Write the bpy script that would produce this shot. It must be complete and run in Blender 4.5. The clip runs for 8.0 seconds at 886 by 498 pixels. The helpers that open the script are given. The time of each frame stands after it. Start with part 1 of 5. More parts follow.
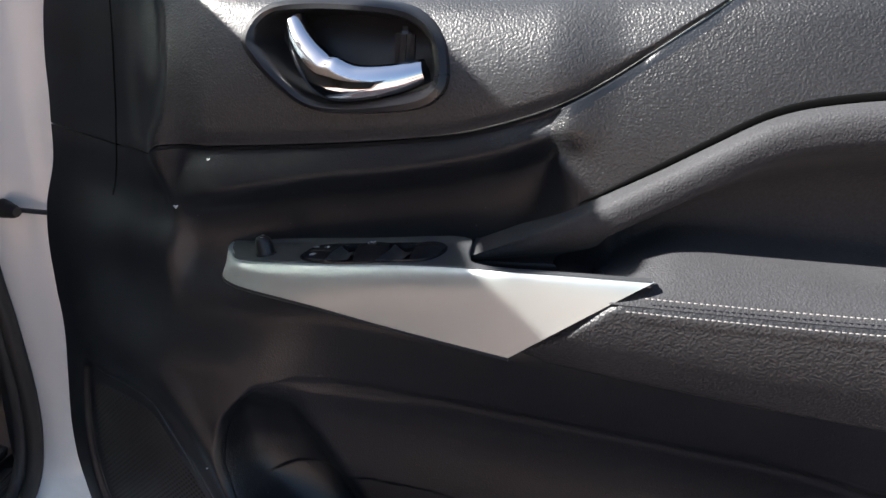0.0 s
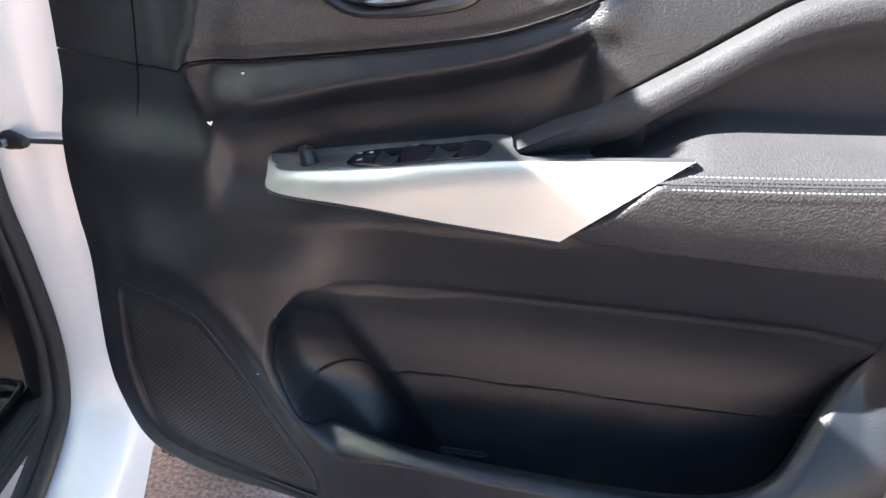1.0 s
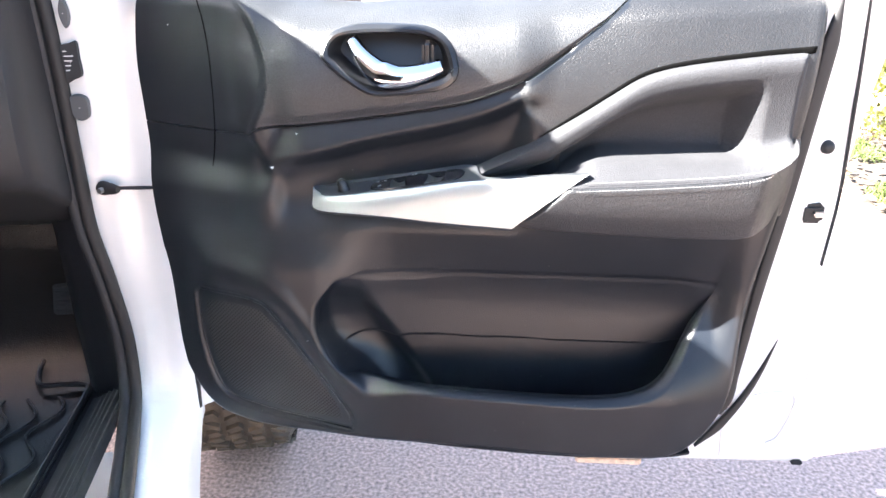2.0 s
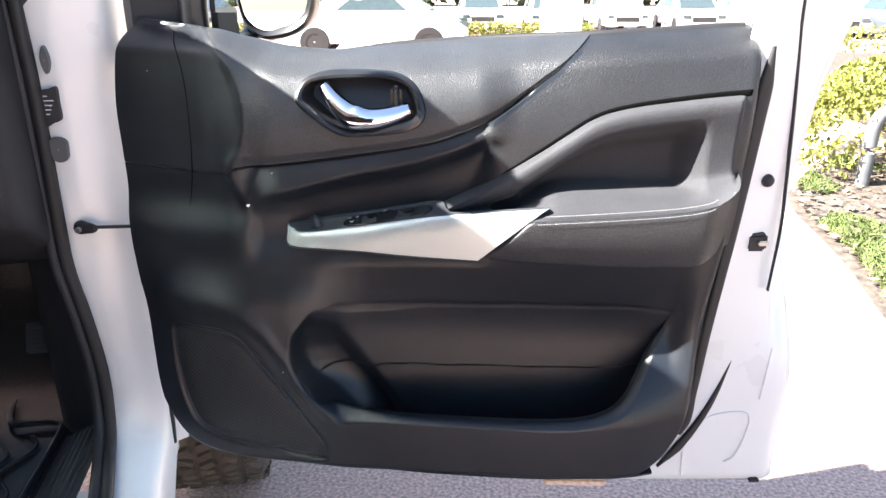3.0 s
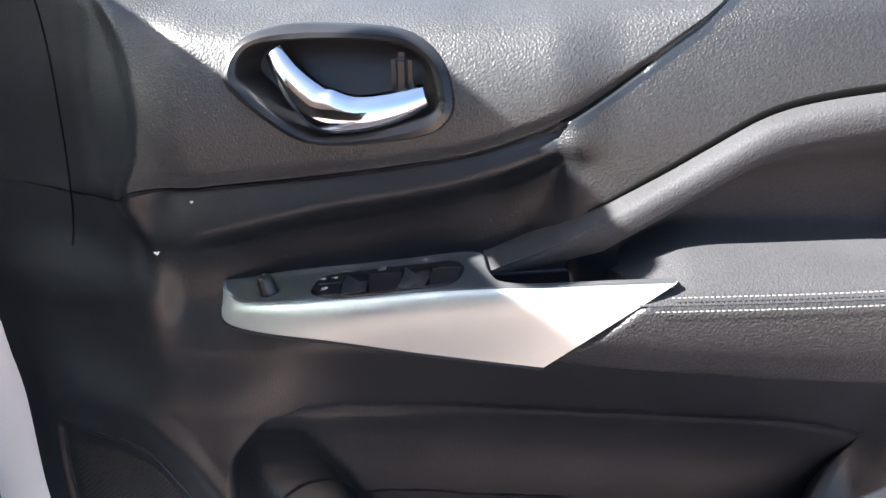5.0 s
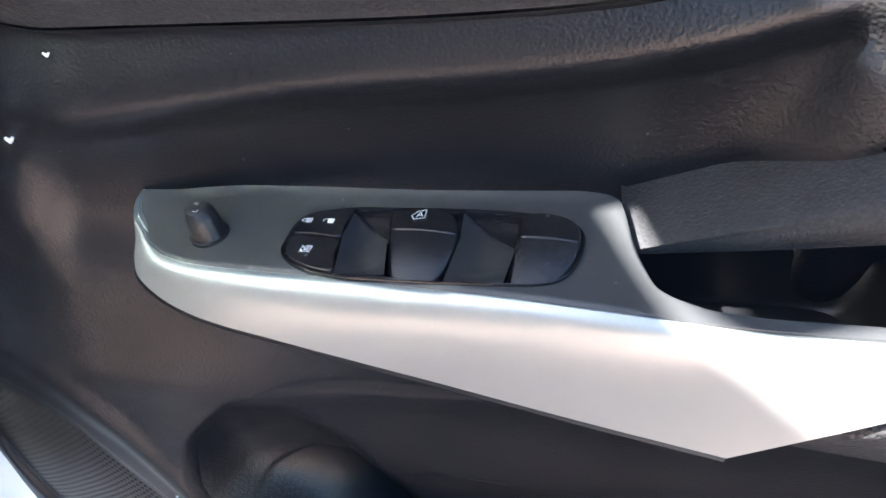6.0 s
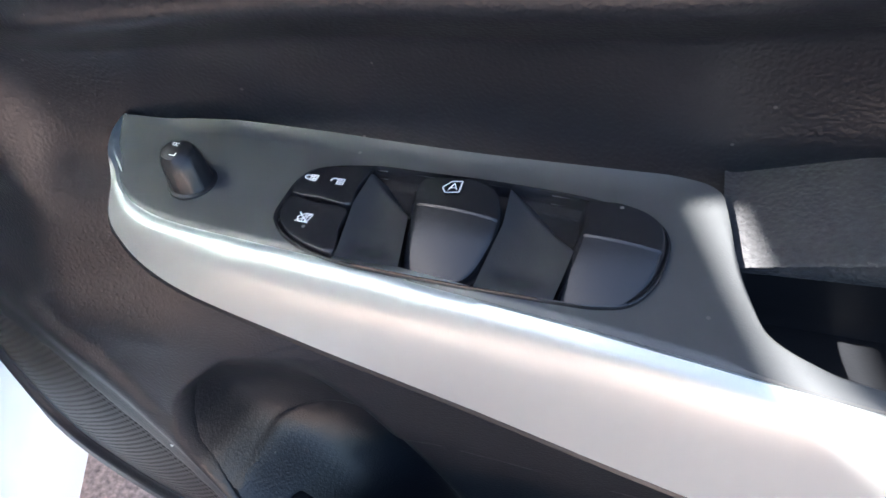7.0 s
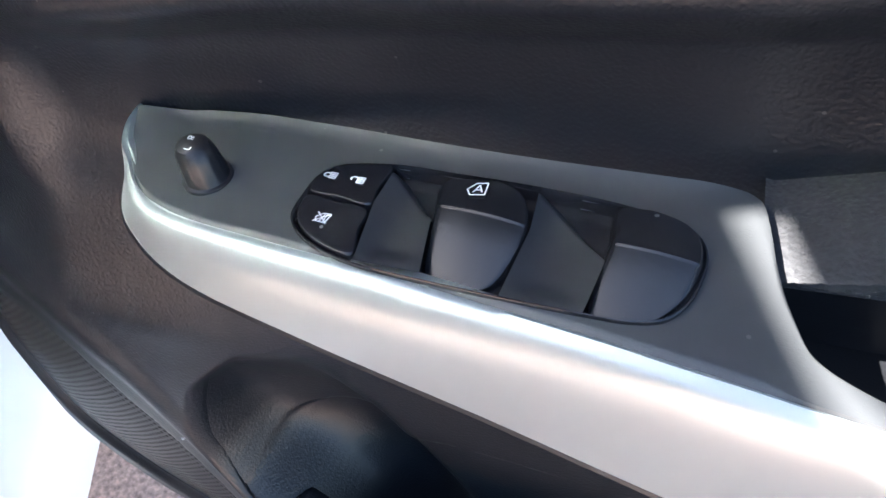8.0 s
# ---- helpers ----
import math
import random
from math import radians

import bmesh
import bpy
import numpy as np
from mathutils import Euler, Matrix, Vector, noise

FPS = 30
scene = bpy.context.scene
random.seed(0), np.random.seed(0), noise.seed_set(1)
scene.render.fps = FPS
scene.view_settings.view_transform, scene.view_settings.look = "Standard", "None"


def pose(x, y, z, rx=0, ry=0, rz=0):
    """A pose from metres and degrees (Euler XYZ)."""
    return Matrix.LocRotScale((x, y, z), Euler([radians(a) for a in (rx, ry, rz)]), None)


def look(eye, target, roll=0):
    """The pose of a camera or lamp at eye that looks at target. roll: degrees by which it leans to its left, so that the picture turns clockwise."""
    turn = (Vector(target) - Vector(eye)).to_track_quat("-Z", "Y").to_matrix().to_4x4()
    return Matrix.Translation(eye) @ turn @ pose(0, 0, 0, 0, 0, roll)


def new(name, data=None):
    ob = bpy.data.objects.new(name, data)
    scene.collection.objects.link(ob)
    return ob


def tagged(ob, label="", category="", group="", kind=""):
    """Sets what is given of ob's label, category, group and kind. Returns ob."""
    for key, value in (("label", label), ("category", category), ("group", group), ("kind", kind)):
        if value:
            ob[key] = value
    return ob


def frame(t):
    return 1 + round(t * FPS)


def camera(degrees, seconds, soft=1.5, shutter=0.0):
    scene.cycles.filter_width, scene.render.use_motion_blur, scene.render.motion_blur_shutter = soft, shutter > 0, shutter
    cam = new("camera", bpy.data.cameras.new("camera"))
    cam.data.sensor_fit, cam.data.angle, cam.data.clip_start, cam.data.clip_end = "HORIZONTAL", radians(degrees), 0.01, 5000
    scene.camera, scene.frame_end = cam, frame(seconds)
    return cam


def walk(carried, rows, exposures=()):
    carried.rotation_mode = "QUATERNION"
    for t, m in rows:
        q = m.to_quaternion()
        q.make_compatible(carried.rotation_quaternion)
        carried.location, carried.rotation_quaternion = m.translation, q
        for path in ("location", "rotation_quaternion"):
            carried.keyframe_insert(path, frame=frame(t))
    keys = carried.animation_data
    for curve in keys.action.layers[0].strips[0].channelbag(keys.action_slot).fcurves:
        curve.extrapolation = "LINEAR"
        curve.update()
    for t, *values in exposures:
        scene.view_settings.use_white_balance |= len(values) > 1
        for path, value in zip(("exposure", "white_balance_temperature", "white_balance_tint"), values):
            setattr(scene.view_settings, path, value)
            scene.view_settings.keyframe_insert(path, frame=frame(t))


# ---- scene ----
cam = camera(63.66, 8.0)
PATH = [
    (0.0, 0.6692, -0.5736, 1.2650, 69.75, -2.99, 14.90),
    (0.5, 0.6646, -0.6522, 1.2759, 67.11, -2.45, 11.01),
    (1.0, 0.5915, -0.6366, 1.2536, 63.88, -1.30, 9.59),
    (1.5, 0.5982, -0.7962, 1.3041, 62.81, -0.35, 7.48),
    (2.0, 0.5715, -0.9922, 1.3622, 66.34, 0.21, 3.83),
    (2.2, 0.5763, -1.0167, 1.3769, 68.07, 0.41, 3.29),
    (3.3, 0.5737, -1.0442, 1.3785, 69.25, -0.01, 0.98),
    (3.5, 0.5720, -1.0440, 1.3767, 69.30, 0.00, 1.02),
    (4.0, 0.5777, -1.0301, 1.3663, 69.08, 0.31, 1.31),
    (4.5, 0.5967, -0.8752, 1.3237, 69.12, 0.60, 2.83),
    (5.0, 0.5493, -0.5776, 1.3182, 66.32, 0.10, 3.17),
    (5.2, 0.5275, -0.4886, 1.3070, 63.30, -0.15, 2.69),
    (6.3, 0.5030, -0.2058, 1.2365, 43.66, -1.42, 11.38),
    (6.5, 0.5001, -0.1903, 1.2276, 42.29, -1.61, 12.86),
    (7.0, 0.4986, -0.1765, 1.2215, 40.32, -2.02, 14.77),
    (7.5, 0.4978, -0.1762, 1.2201, 39.61, -2.03, 15.68),
    (8.0, 0.4927, -0.1669, 1.2166, 39.39, -2.01, 16.43),
]
walk(cam, [(t, pose(x, y, z, rx, ry, rz)) for t, x, y, z, rx, ry, rz in PATH],
     exposures=[(0.0, 2.05, 6560, 10), (0.5, 3.05, 6560, 10), (1.0, 3.40, 6560, 10), (1.5, 3.96, 6560, 10), (2.0, 3.97, 6560, 10), (2.4, 3.38, 6560, 10), (3.3, 3.08, 6560, 10),
                (4.5, 3.08, 6560, 10), (5.2, 3.18, 6560, 10), (6.3, 3.76, 6560, 10), (8.0, 3.83, 6560, 10)])

# ---- world, sun ----
SUN_FROM = Vector((-1.0, -0.26, 0.87)).normalized()
world = bpy.data.worlds.new("sky")
scene.world = world
world.use_nodes = True
_nt = world.node_tree
_sky = _nt.nodes.new("ShaderNodeTexSky")
_sky.sky_type = "NISHITA"
_sky.sun_disc = False
_sky.sun_elevation = math.asin(SUN_FROM.z)
_sky.sun_rotation = math.atan2(SUN_FROM.x, SUN_FROM.y)
_nt.links.new(_sky.outputs[0], _nt.nodes["Background"].inputs[0])
_nt.nodes["Background"].inputs[1].default_value = 0.05
_sun = bpy.data.lights.new("sun", "SUN")
_sun.energy, _sun.angle, _sun.color = 5.0, radians(0.55), (1.0, 0.97, 0.93)
_sun_ob = new("sun", _sun)
_sun_ob.matrix_world = look(SUN_FROM * 30, (0, 0, 0))

# ---- materials ----
def material(name, colour, rough=0.5, metal=0.0, grain=0.0, grain_size=0.002, vary=0.12, vary_size=0.08,
             rough_vary=0.08, mottle=0.0, coat=0.0, speck=0.0, sheen=0.0, spec=0.5):
    """A surface with grain relief, a slow colour drift and uneven gloss."""
    m = bpy.data.materials.new(name)
    m.use_nodes = True
    nt = m.node_tree
    b = nt.nodes["Principled BSDF"]
    co = nt.nodes.new("ShaderNodeTexCoord")
    b.inputs["Metallic"].default_value = metal
    b.inputs["Coat Weight"].default_value = coat
    b.inputs["Coat Roughness"].default_value = 0.06
    b.inputs["Sheen Weight"].default_value = sheen
    b.inputs["Specular IOR Level"].default_value = spec
    n = nt.nodes.new("ShaderNodeTexNoise")
    n.inputs["Scale"].default_value = 1 / vary_size
    n.inputs["Detail"].default_value = 5
    nt.links.new(co.outputs["Object"], n.inputs["Vector"])
    ramp = nt.nodes.new("ShaderNodeMapRange")
    ramp.inputs[1].default_value, ramp.inputs[2].default_value = 0.3, 0.7
    ramp.inputs[3].default_value, ramp.inputs[4].default_value = 1 - vary, 1 + vary
    nt.links.new(n.outputs["Fac"], ramp.inputs[0])
    mul = nt.nodes.new("ShaderNodeVectorMath")
    mul.operation = "SCALE"
    mul.inputs[0].default_value = colour[:3]
    nt.links.new(ramp.outputs[0], mul.inputs["Scale"])
    out = mul.outputs[0]
    # random speckle in the colour stands in for the grain's lost relief shading
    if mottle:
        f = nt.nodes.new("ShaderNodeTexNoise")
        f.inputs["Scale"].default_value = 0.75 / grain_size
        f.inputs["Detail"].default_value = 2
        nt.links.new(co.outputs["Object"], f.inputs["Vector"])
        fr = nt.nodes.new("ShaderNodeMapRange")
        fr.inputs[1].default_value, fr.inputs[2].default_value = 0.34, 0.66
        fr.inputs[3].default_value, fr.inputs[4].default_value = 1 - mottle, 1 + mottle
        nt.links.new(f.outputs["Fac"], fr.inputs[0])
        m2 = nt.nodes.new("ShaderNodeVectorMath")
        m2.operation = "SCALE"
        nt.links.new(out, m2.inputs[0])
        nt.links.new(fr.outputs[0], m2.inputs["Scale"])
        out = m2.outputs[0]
    if speck:
        v = nt.nodes.new("ShaderNodeTexVoronoi")
        v.inputs["Scale"].default_value = 45
        nt.links.new(co.outputs["Object"], v.inputs["Vector"])
        lt = nt.nodes.new("ShaderNodeMath")
        lt.operation = "LESS_THAN"
        lt.inputs[1].default_value = 0.035
        nt.links.new(v.outputs["Distance"], lt.inputs[0])
        sm = nt.nodes.new("ShaderNodeMath")
        sm.operation = "MULTIPLY"
        sm.inputs[1].default_value = speck
        nt.links.new(lt.outputs[0], sm.inputs[0])
        mix = nt.nodes.new("ShaderNodeMix")
        mix.data_type = "RGBA"
        mix.inputs[7].default_value = (0.35, 0.33, 0.3, 1)
        nt.links.new(sm.outputs[0], mix.inputs[0])
        nt.links.new(out, mix.inputs[6])
        out = mix.outputs[2]
    nt.links.new(out, b.inputs["Base Color"])
    r2 = nt.nodes.new("ShaderNodeMapRange")
    r2.inputs[3].default_value, r2.inputs[4].default_value = max(0.02, rough - rough_vary), min(1, rough + rough_vary)
    nt.links.new(n.outputs["Fac"], r2.inputs[0])
    nt.links.new(r2.outputs[0], b.inputs["Roughness"])
    if grain:
        g = nt.nodes.new("ShaderNodeTexVoronoi")
        g.feature = "SMOOTH_F1"
        g.inputs["Scale"].default_value = 1 / grain_size
        g2 = nt.nodes.new("ShaderNodeTexNoise")
        g2.inputs["Scale"].default_value = 1.1 / grain_size
        g2.inputs["Detail"].default_value = 3
        nt.links.new(co.outputs["Object"], g.inputs["Vector"])
        nt.links.new(co.outputs["Object"], g2.inputs["Vector"])
        add = nt.nodes.new("ShaderNodeMath")
        nt.links.new(g.outputs["Distance"], add.inputs[0])
        nt.links.new(g2.outputs["Fac"], add.inputs[1])
        bp = nt.nodes.new("ShaderNodeBump")
        bp.inputs["Strength"].default_value = grain
        bp.inputs["Distance"].default_value = grain_size * 0.3
        nt.links.new(add.outputs[0], bp.inputs["Height"])
        nt.links.new(bp.outputs[0], b.inputs["Normal"])
    return m


PLASTIC = material("black_grained_plastic", (0.0078, 0.0102, 0.0145), 0.38, grain=0.4, grain_size=0.0016, speck=0.25)
# the same grained vinyl twice: paler copy for glare, darker copy for the card
VINYL_LIT = material("grained_vinyl_lit", (0.036, 0.0378, 0.0405), 0.40, grain=0.8, grain_size=0.0019, mottle=0.16)
VINYL_DIM = material("grained_vinyl_dim", (0.0165, 0.0172, 0.019), 0.42, grain=0.8, grain_size=0.0019, mottle=0.18)
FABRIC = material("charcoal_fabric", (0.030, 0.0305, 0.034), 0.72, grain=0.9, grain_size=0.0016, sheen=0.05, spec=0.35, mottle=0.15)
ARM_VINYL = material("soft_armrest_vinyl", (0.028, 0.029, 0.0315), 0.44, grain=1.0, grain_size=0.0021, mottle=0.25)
SMOOTH_BLACK = material("smooth_black_plastic", (0.013, 0.014, 0.0165), 0.36, grain=0.15, grain_size=0.0008)
PLATE_MAT = material("satin_dark_plastic", (0.05, 0.053, 0.057), 0.36, grain=0.12, grain_size=0.0007, speck=0.2)
BUTTON_MAT = material("switch_black", (0.012, 0.013, 0.016), 0.2, grain=0.1, grain_size=0.0006, speck=0.3)
BEZEL_MAT = material("satin_black_bezel", (0.015, 0.016, 0.018), 0.30, grain=0.1, grain_size=0.0007)
SILVER = material("satin_silver_paint", (0.475, 0.51, 0.50), 0.40, metal=0.7, vary=0.03, rough_vary=0.03)
CHROME = material("chrome", (0.82, 0.82, 0.83), 0.08, metal=1.0, vary=0.02, rough_vary=0.04)
WHITE = material("white_car_paint", (0.78, 0.78, 0.77), 0.3, coat=0.5, vary=0.03, vary_size=0.2)
RUBBER = material("black_rubber", (0.016, 0.016, 0.017), 0.6, grain=0.2, grain_size=0.002)
DARK = material("dark_interior_plastic", (0.021, 0.022, 0.025), 0.6, grain=0.3, grain_size=0.002)
GROOVE = material("shadow_gap", (0.004, 0.004, 0.004), 0.9, spec=0.03)
INK = material("white_print", (0.75, 0.75, 0.75), 0.5, vary=0.02)
THREAD = material("pale_thread", (0.34, 0.33, 0.32), 0.7)
GREY_PLUG = material("grey_plug", (0.09, 0.095, 0.1), 0.5)
STEEL = material("zinc_steel", (0.5, 0.5, 0.5), 0.35, metal=1.0)
REFLECTOR = material("amber_reflector", (0.78, 0.56, 0.42), 0.2, vary=0.25, vary_size=0.01)


# ---- mesh helpers ----
def spline(points):
    """A smooth y(x) through points in order of x, without overshoot."""
    p = np.array(points, float)
    x, y = p[:, 0], p[:, 1]
    d = np.diff(y) / np.diff(x)
    m = np.concatenate([[d[0]], np.where(d[1:] * d[:-1] > 0, 2 * d[1:] * d[:-1] / (d[1:] + d[:-1] + 1e-12), 0), [d[-1]]])

    def at(q):
        q = np.clip(np.asarray(q, float), x[0], x[-1])
        i = np.clip(np.searchsorted(x, q) - 1, 0, len(x) - 2)
        h = x[i + 1] - x[i]
        t = (q - x[i]) / h
        return ((2 * t**3 - 3 * t**2 + 1) * y[i] + (t**3 - 2 * t**2 + t) * h * m[i]
                + (3 * t**2 - 2 * t**3) * y[i + 1] + (t**3 - t**2) * h * m[i + 1])
    return at


def run(points, n, closed=False):
    """n places along a smooth curve through points of any dimension."""
    p = np.array(points, float)
    if closed:
        q = np.concatenate([p[-1:], p, p[:2]])
    else:
        q = np.concatenate([2 * p[:1] - p[1:2], p, 2 * p[-1:] - p[-2:-1]])
    out = []
    for i in range(1, len(q) - 2):
        a, b, c, d = q[i - 1:i + 3]
        for t in np.linspace(0, 1, 24, endpoint=False):
            out.append(0.5 * (2 * b + (c - a) * t + (2 * a - 5 * b + 4 * c - d) * t**2 + (3 * b - a - 3 * c + d) * t**3))
    out.append(q[-2])
    out = np.array(out)
    s = np.concatenate([[0], np.cumsum(np.linalg.norm(np.diff(out, axis=0), axis=1))])
    want = np.linspace(0, s[-1], n + 1)[:-1] if closed else np.linspace(0, s[-1], n)
    return np.stack([np.interp(want, s, out[:, k]) for k in range(p.shape[1])], 1)


def within(loop):
    """A test whether (x, z) lies inside a closed 2D outline."""
    q = np.array(loop)
    a, b = q, np.roll(q, -1, 0)

    def test(x, y, z):
        cross = (a[:, 1] > z) != (b[:, 1] > z)
        at = a[:, 0] + (z - a[:, 1]) / (b[:, 1] - a[:, 1] + 1e-12) * (b[:, 0] - a[:, 0])
        return bool(np.sum(cross & (x < at)) % 2)
    return test


def step(a, b, x):
    t = np.clip((np.asarray(x, float) - a) / (b - a), 0, 1)
    return t * t * (3 - 2 * t)


def lerp(a, b, t):
    return a + (b - a) * t


def mesh(name, verts, faces, mat, smooth=True):
    me = bpy.data.meshes.new(name)
    me.from_pydata([tuple(map(float, v)) for v in verts], [], faces)
    me.update()
    if mat:
        me.materials.append(mat)
    if smooth:
        me.shade_smooth()
    return me


def part(name, me, parent, label=""):
    ob = new(name, me)
    ob.parent = parent
    if label:
        tagged(ob, label)
    return ob


def thing(name, label, category, group="", kind="", at=(0, 0, 0)):
    ob = new(name)
    ob.location = at
    ob.empty_display_size = 0.05
    return tagged(ob, label, category, group, kind)


def grid(name, P, mat, thick=None, smooth=True, flip=False, wrap=False, cut=None):
    """A sheet from an array of places [rows, columns, 3]; thick: an offset that closes it to a shell."""
    P = np.asarray(P, float)
    r, c = P.shape[:2]
    idx = np.arange(r * c).reshape(r, c)
    faces = []
    cols = c if wrap else c - 1
    for i in range(r - 1):
        for j in range(cols):
            k = (j + 1) % c
            if cut and cut(*(P[i, j] + P[i + 1, k]) / 2):
                continue
            f = (int(idx[i, j]), int(idx[i, k]), int(idx[i + 1, k]), int(idx[i + 1, j]))
            faces.append(f[::-1] if flip else f)
    V = P.reshape(-1, 3)
    if thick is not None:
        n = r * c
        V = np.concatenate([V, V + np.asarray(thick, float)])
        faces += [tuple(a + n for a in f[::-1]) for f in faces]
        rim = [int(a) for a in np.concatenate([idx[0], idx[1:, -1], idx[-1, ::-1][1:], idx[::-1, 0][1:]])]
        for a, b in zip(rim[:-1], rim[1:]):
            faces.append((b, a, a + n, b + n) if not flip else (a, b, b + n, a + n))
    me = mesh(name, V, faces, mat, smooth)
    if thick is not None:
        me.set_sharp_from_angle(angle=radians(40))
    return me


def loft(name, loops, mat, cap=True, smooth=True, sharp=40):
    """Closed loops of equal length, joined one to the next, with ends closed."""
    P = np.array(loops, float)
    r, c = P.shape[:2]
    faces = []
    for i in range(r - 1):
        for j in range(c):
            k = (j + 1) % c
            faces.append((i * c + j, i * c + k, (i + 1) * c + k, (i + 1) * c + j))
    if cap is True:
        faces.append(tuple(range(c))[::-1])
    if cap:
        faces.append(tuple((r - 1) * c + j for j in range(c)))
    me = mesh(name, P.reshape(-1, 3), faces, mat, smooth)
    bm = bmesh.new()
    bm.from_mesh(me)
    bmesh.ops.recalc_face_normals(bm, faces=bm.faces)
    bm.to_mesh(me)
    bm.free()
    if smooth:
        me.set_sharp_from_angle(angle=radians(sharp))
    return me


def tube(name, path, radius, mat, sides=10, flat=1.0, up=(0, 0, 1), cap=True):
    """A round or flattened bar along a path; radius may be a list."""
    path = np.array(path, float)
    rad = np.broadcast_to(np.asarray(radius, float), (len(path),))
    loops = []
    for i, p in enumerate(path):
        d = path[min(i + 1, len(path) - 1)] - path[max(i - 1, 0)]
        d /= np.linalg.norm(d) + 1e-12
        a = np.cross(d, up)
        a /= np.linalg.norm(a) + 1e-12
        b = np.cross(a, d)
        loops.append([p + rad[i] * (math.cos(t) * a + flat * math.sin(t) * b) for t in np.linspace(0, 2 * math.pi, sides, endpoint=False)])
    return loft(name, loops, mat, cap)


def box(name, lo, hi, mat, bevel=0.004, segs=2):
    bm = bmesh.new()
    bmesh.ops.create_cube(bm, size=1)
    lo, hi = Vector(lo), Vector(hi)
    for v in bm.verts:
        v.co = Vector([lerp(lo[k], hi[k], v.co[k] + 0.5) for k in range(3)])
    if bevel:
        bmesh.ops.bevel(bm, geom=list(bm.edges), offset=bevel, segments=segs, affect="EDGES")
    me = bpy.data.meshes.new(name)
    bm.to_mesh(me)
    bm.free()
    me.materials.append(mat)
    me.shade_smooth()
    me.set_sharp_from_angle(angle=radians(35))
    return me


def prism(name, loop, base, top, mat, inset=0.0, bevel=0.0):
    """A flat-topped piece on a 2D outline in plan; base(x, y) and top(x, y) give its heights."""
    loop = np.array(loop)
    c = loop.mean(0)
    rows = []
    for k, (s, f) in enumerate([(1.0, 0.0), (1.0, max(0.0, 1 - bevel * 2)), (1 - inset * 0.4, 1 - bevel * 0.5), (1 - inset, 1.0), (0.55, 1.02), (0.1, 1.03)]):
        q = c + (loop - c) * s
        rows.append([(x, y, lerp(base(x, y), top(x, y), f)) for x, y in q])
    return loft(name, rows, mat)

# ---- the open door ----
door = thing("car_door", "open front door of a white pickup with black and silver trim", "car door", at=(0.55, 0.05, 0.51))
DOOR_AT = np.array((0.55, 0.05, 0.51))


def dpart(name, me, parent=None, label=""):
    """A part of the door; its mesh is in world metres, shifted to the door's base."""
    if parent is None:
        me.transform(Matrix.Translation(-Vector(DOOR_AT)))
        return part(name, me, door, label)
    me.transform(Matrix.Translation(-Vector(DOOR_AT)))
    return part(name, me, parent, label)


sill = spline([(0.15, 1.306), (0.19, 1.303), (0.23, 1.293), (0.31, 1.277), (0.372, 1.273), (0.48, 1.281), (0.61, 1.290), (0.785, 1.300), (0.9, 1.307), (1.0, 1.312), (1.03, 1.311)])
seam = spline([(0.16, 1.088), (0.204, 1.089), (0.23, 1.103), (0.29, 1.110), (0.361, 1.119), (0.43, 1.129), (0.482, 1.138), (0.533, 1.149), (0.567, 1.160), (0.617, 1.181), (0.65, 1.201), (0.69, 1.232), (0.729, 1.263), (0.772, 1.2995)])
bowl = spline([(0.93, 0.19), (0.98, 0.218), (1.01, 0.238), (1.03, 0.245), (1.05, 0.241), (1.072, 0.231), (1.09, 0.2225), (1.102, 0.226), (1.139, 0.245), (1.182, 0.253), (1.215, 0.248), (1.256, 0.228), (1.288, 0.198), (1.31, 0.165)])
left_edge = spline([(0.60, 0.075), (0.66, 0.045), (0.76, 0.035), (0.83, 0.026), (0.945, 0.018), (1.057, 0.010), (1.17, 0.004), (1.26, 0.012), (1.32, 0.034)])
left_y = spline([(0.60, 0.05), (0.76, 0.075), (0.85, 0.1), (0.95, 0.12), (1.32, 0.12)])
right_edge = spline([(0.58, 0.90), (0.62, 0.925), (0.67, 0.955), (0.745, 0.962), (0.84, 0.969), (0.95, 0.980), (1.0, 0.985), (1.07, 0.991), (1.16, 0.998), (1.23, 1.003), (1.32, 1.008)])
bottom = spline([(0.03, 0.68), (0.05, 0.625), (0.08, 0.590), (0.12, 0.570), (0.19, 0.562), (0.284, 0.566), (0.38, 0.574), (0.474, 0.582), (0.57, 0.586), (0.72, 0.583), (0.833, 0.580), (0.875, 0.586), (0.91, 0.608), (0.935, 0.645), (0.955, 0.70)])
ARM = spline([(0.0, 0.095), (0.165, 0.045), (0.25, 0.018), (0.3, 0.018), (0.6, -0.002), (0.8, -0.017), (1.02, -0.032)])
MID = spline([(0.0, 0.095), (0.03, 0.085), (0.16, 0.035), (0.26, 0.012), (0.34, 0.012), (0.43, 0.036), (0.55, 0.042), (0.84, 0.040), (0.915, 0.02), (0.95, -0.012), (1.0, -0.018)])
LOW = spline([(0.0, 0.08), (0.04, 0.062), (0.10, 0.028), (0.20, 0.0), (0.29, -0.018), (0.40, -0.045), (0.55, -0.066), (0.72, -0.076), (0.85, -0.07), (0.93, -0.05), (1.0, -0.03)])


SPEAKER = spline([(0.0, 0.82), (0.06, 0.850), (0.104, 0.860), (0.142, 0.866), (0.205, 0.858), (0.248, 0.832), (0.289, 0.775), (0.341, 0.705), (0.378, 0.680), (0.43, 0.60)])


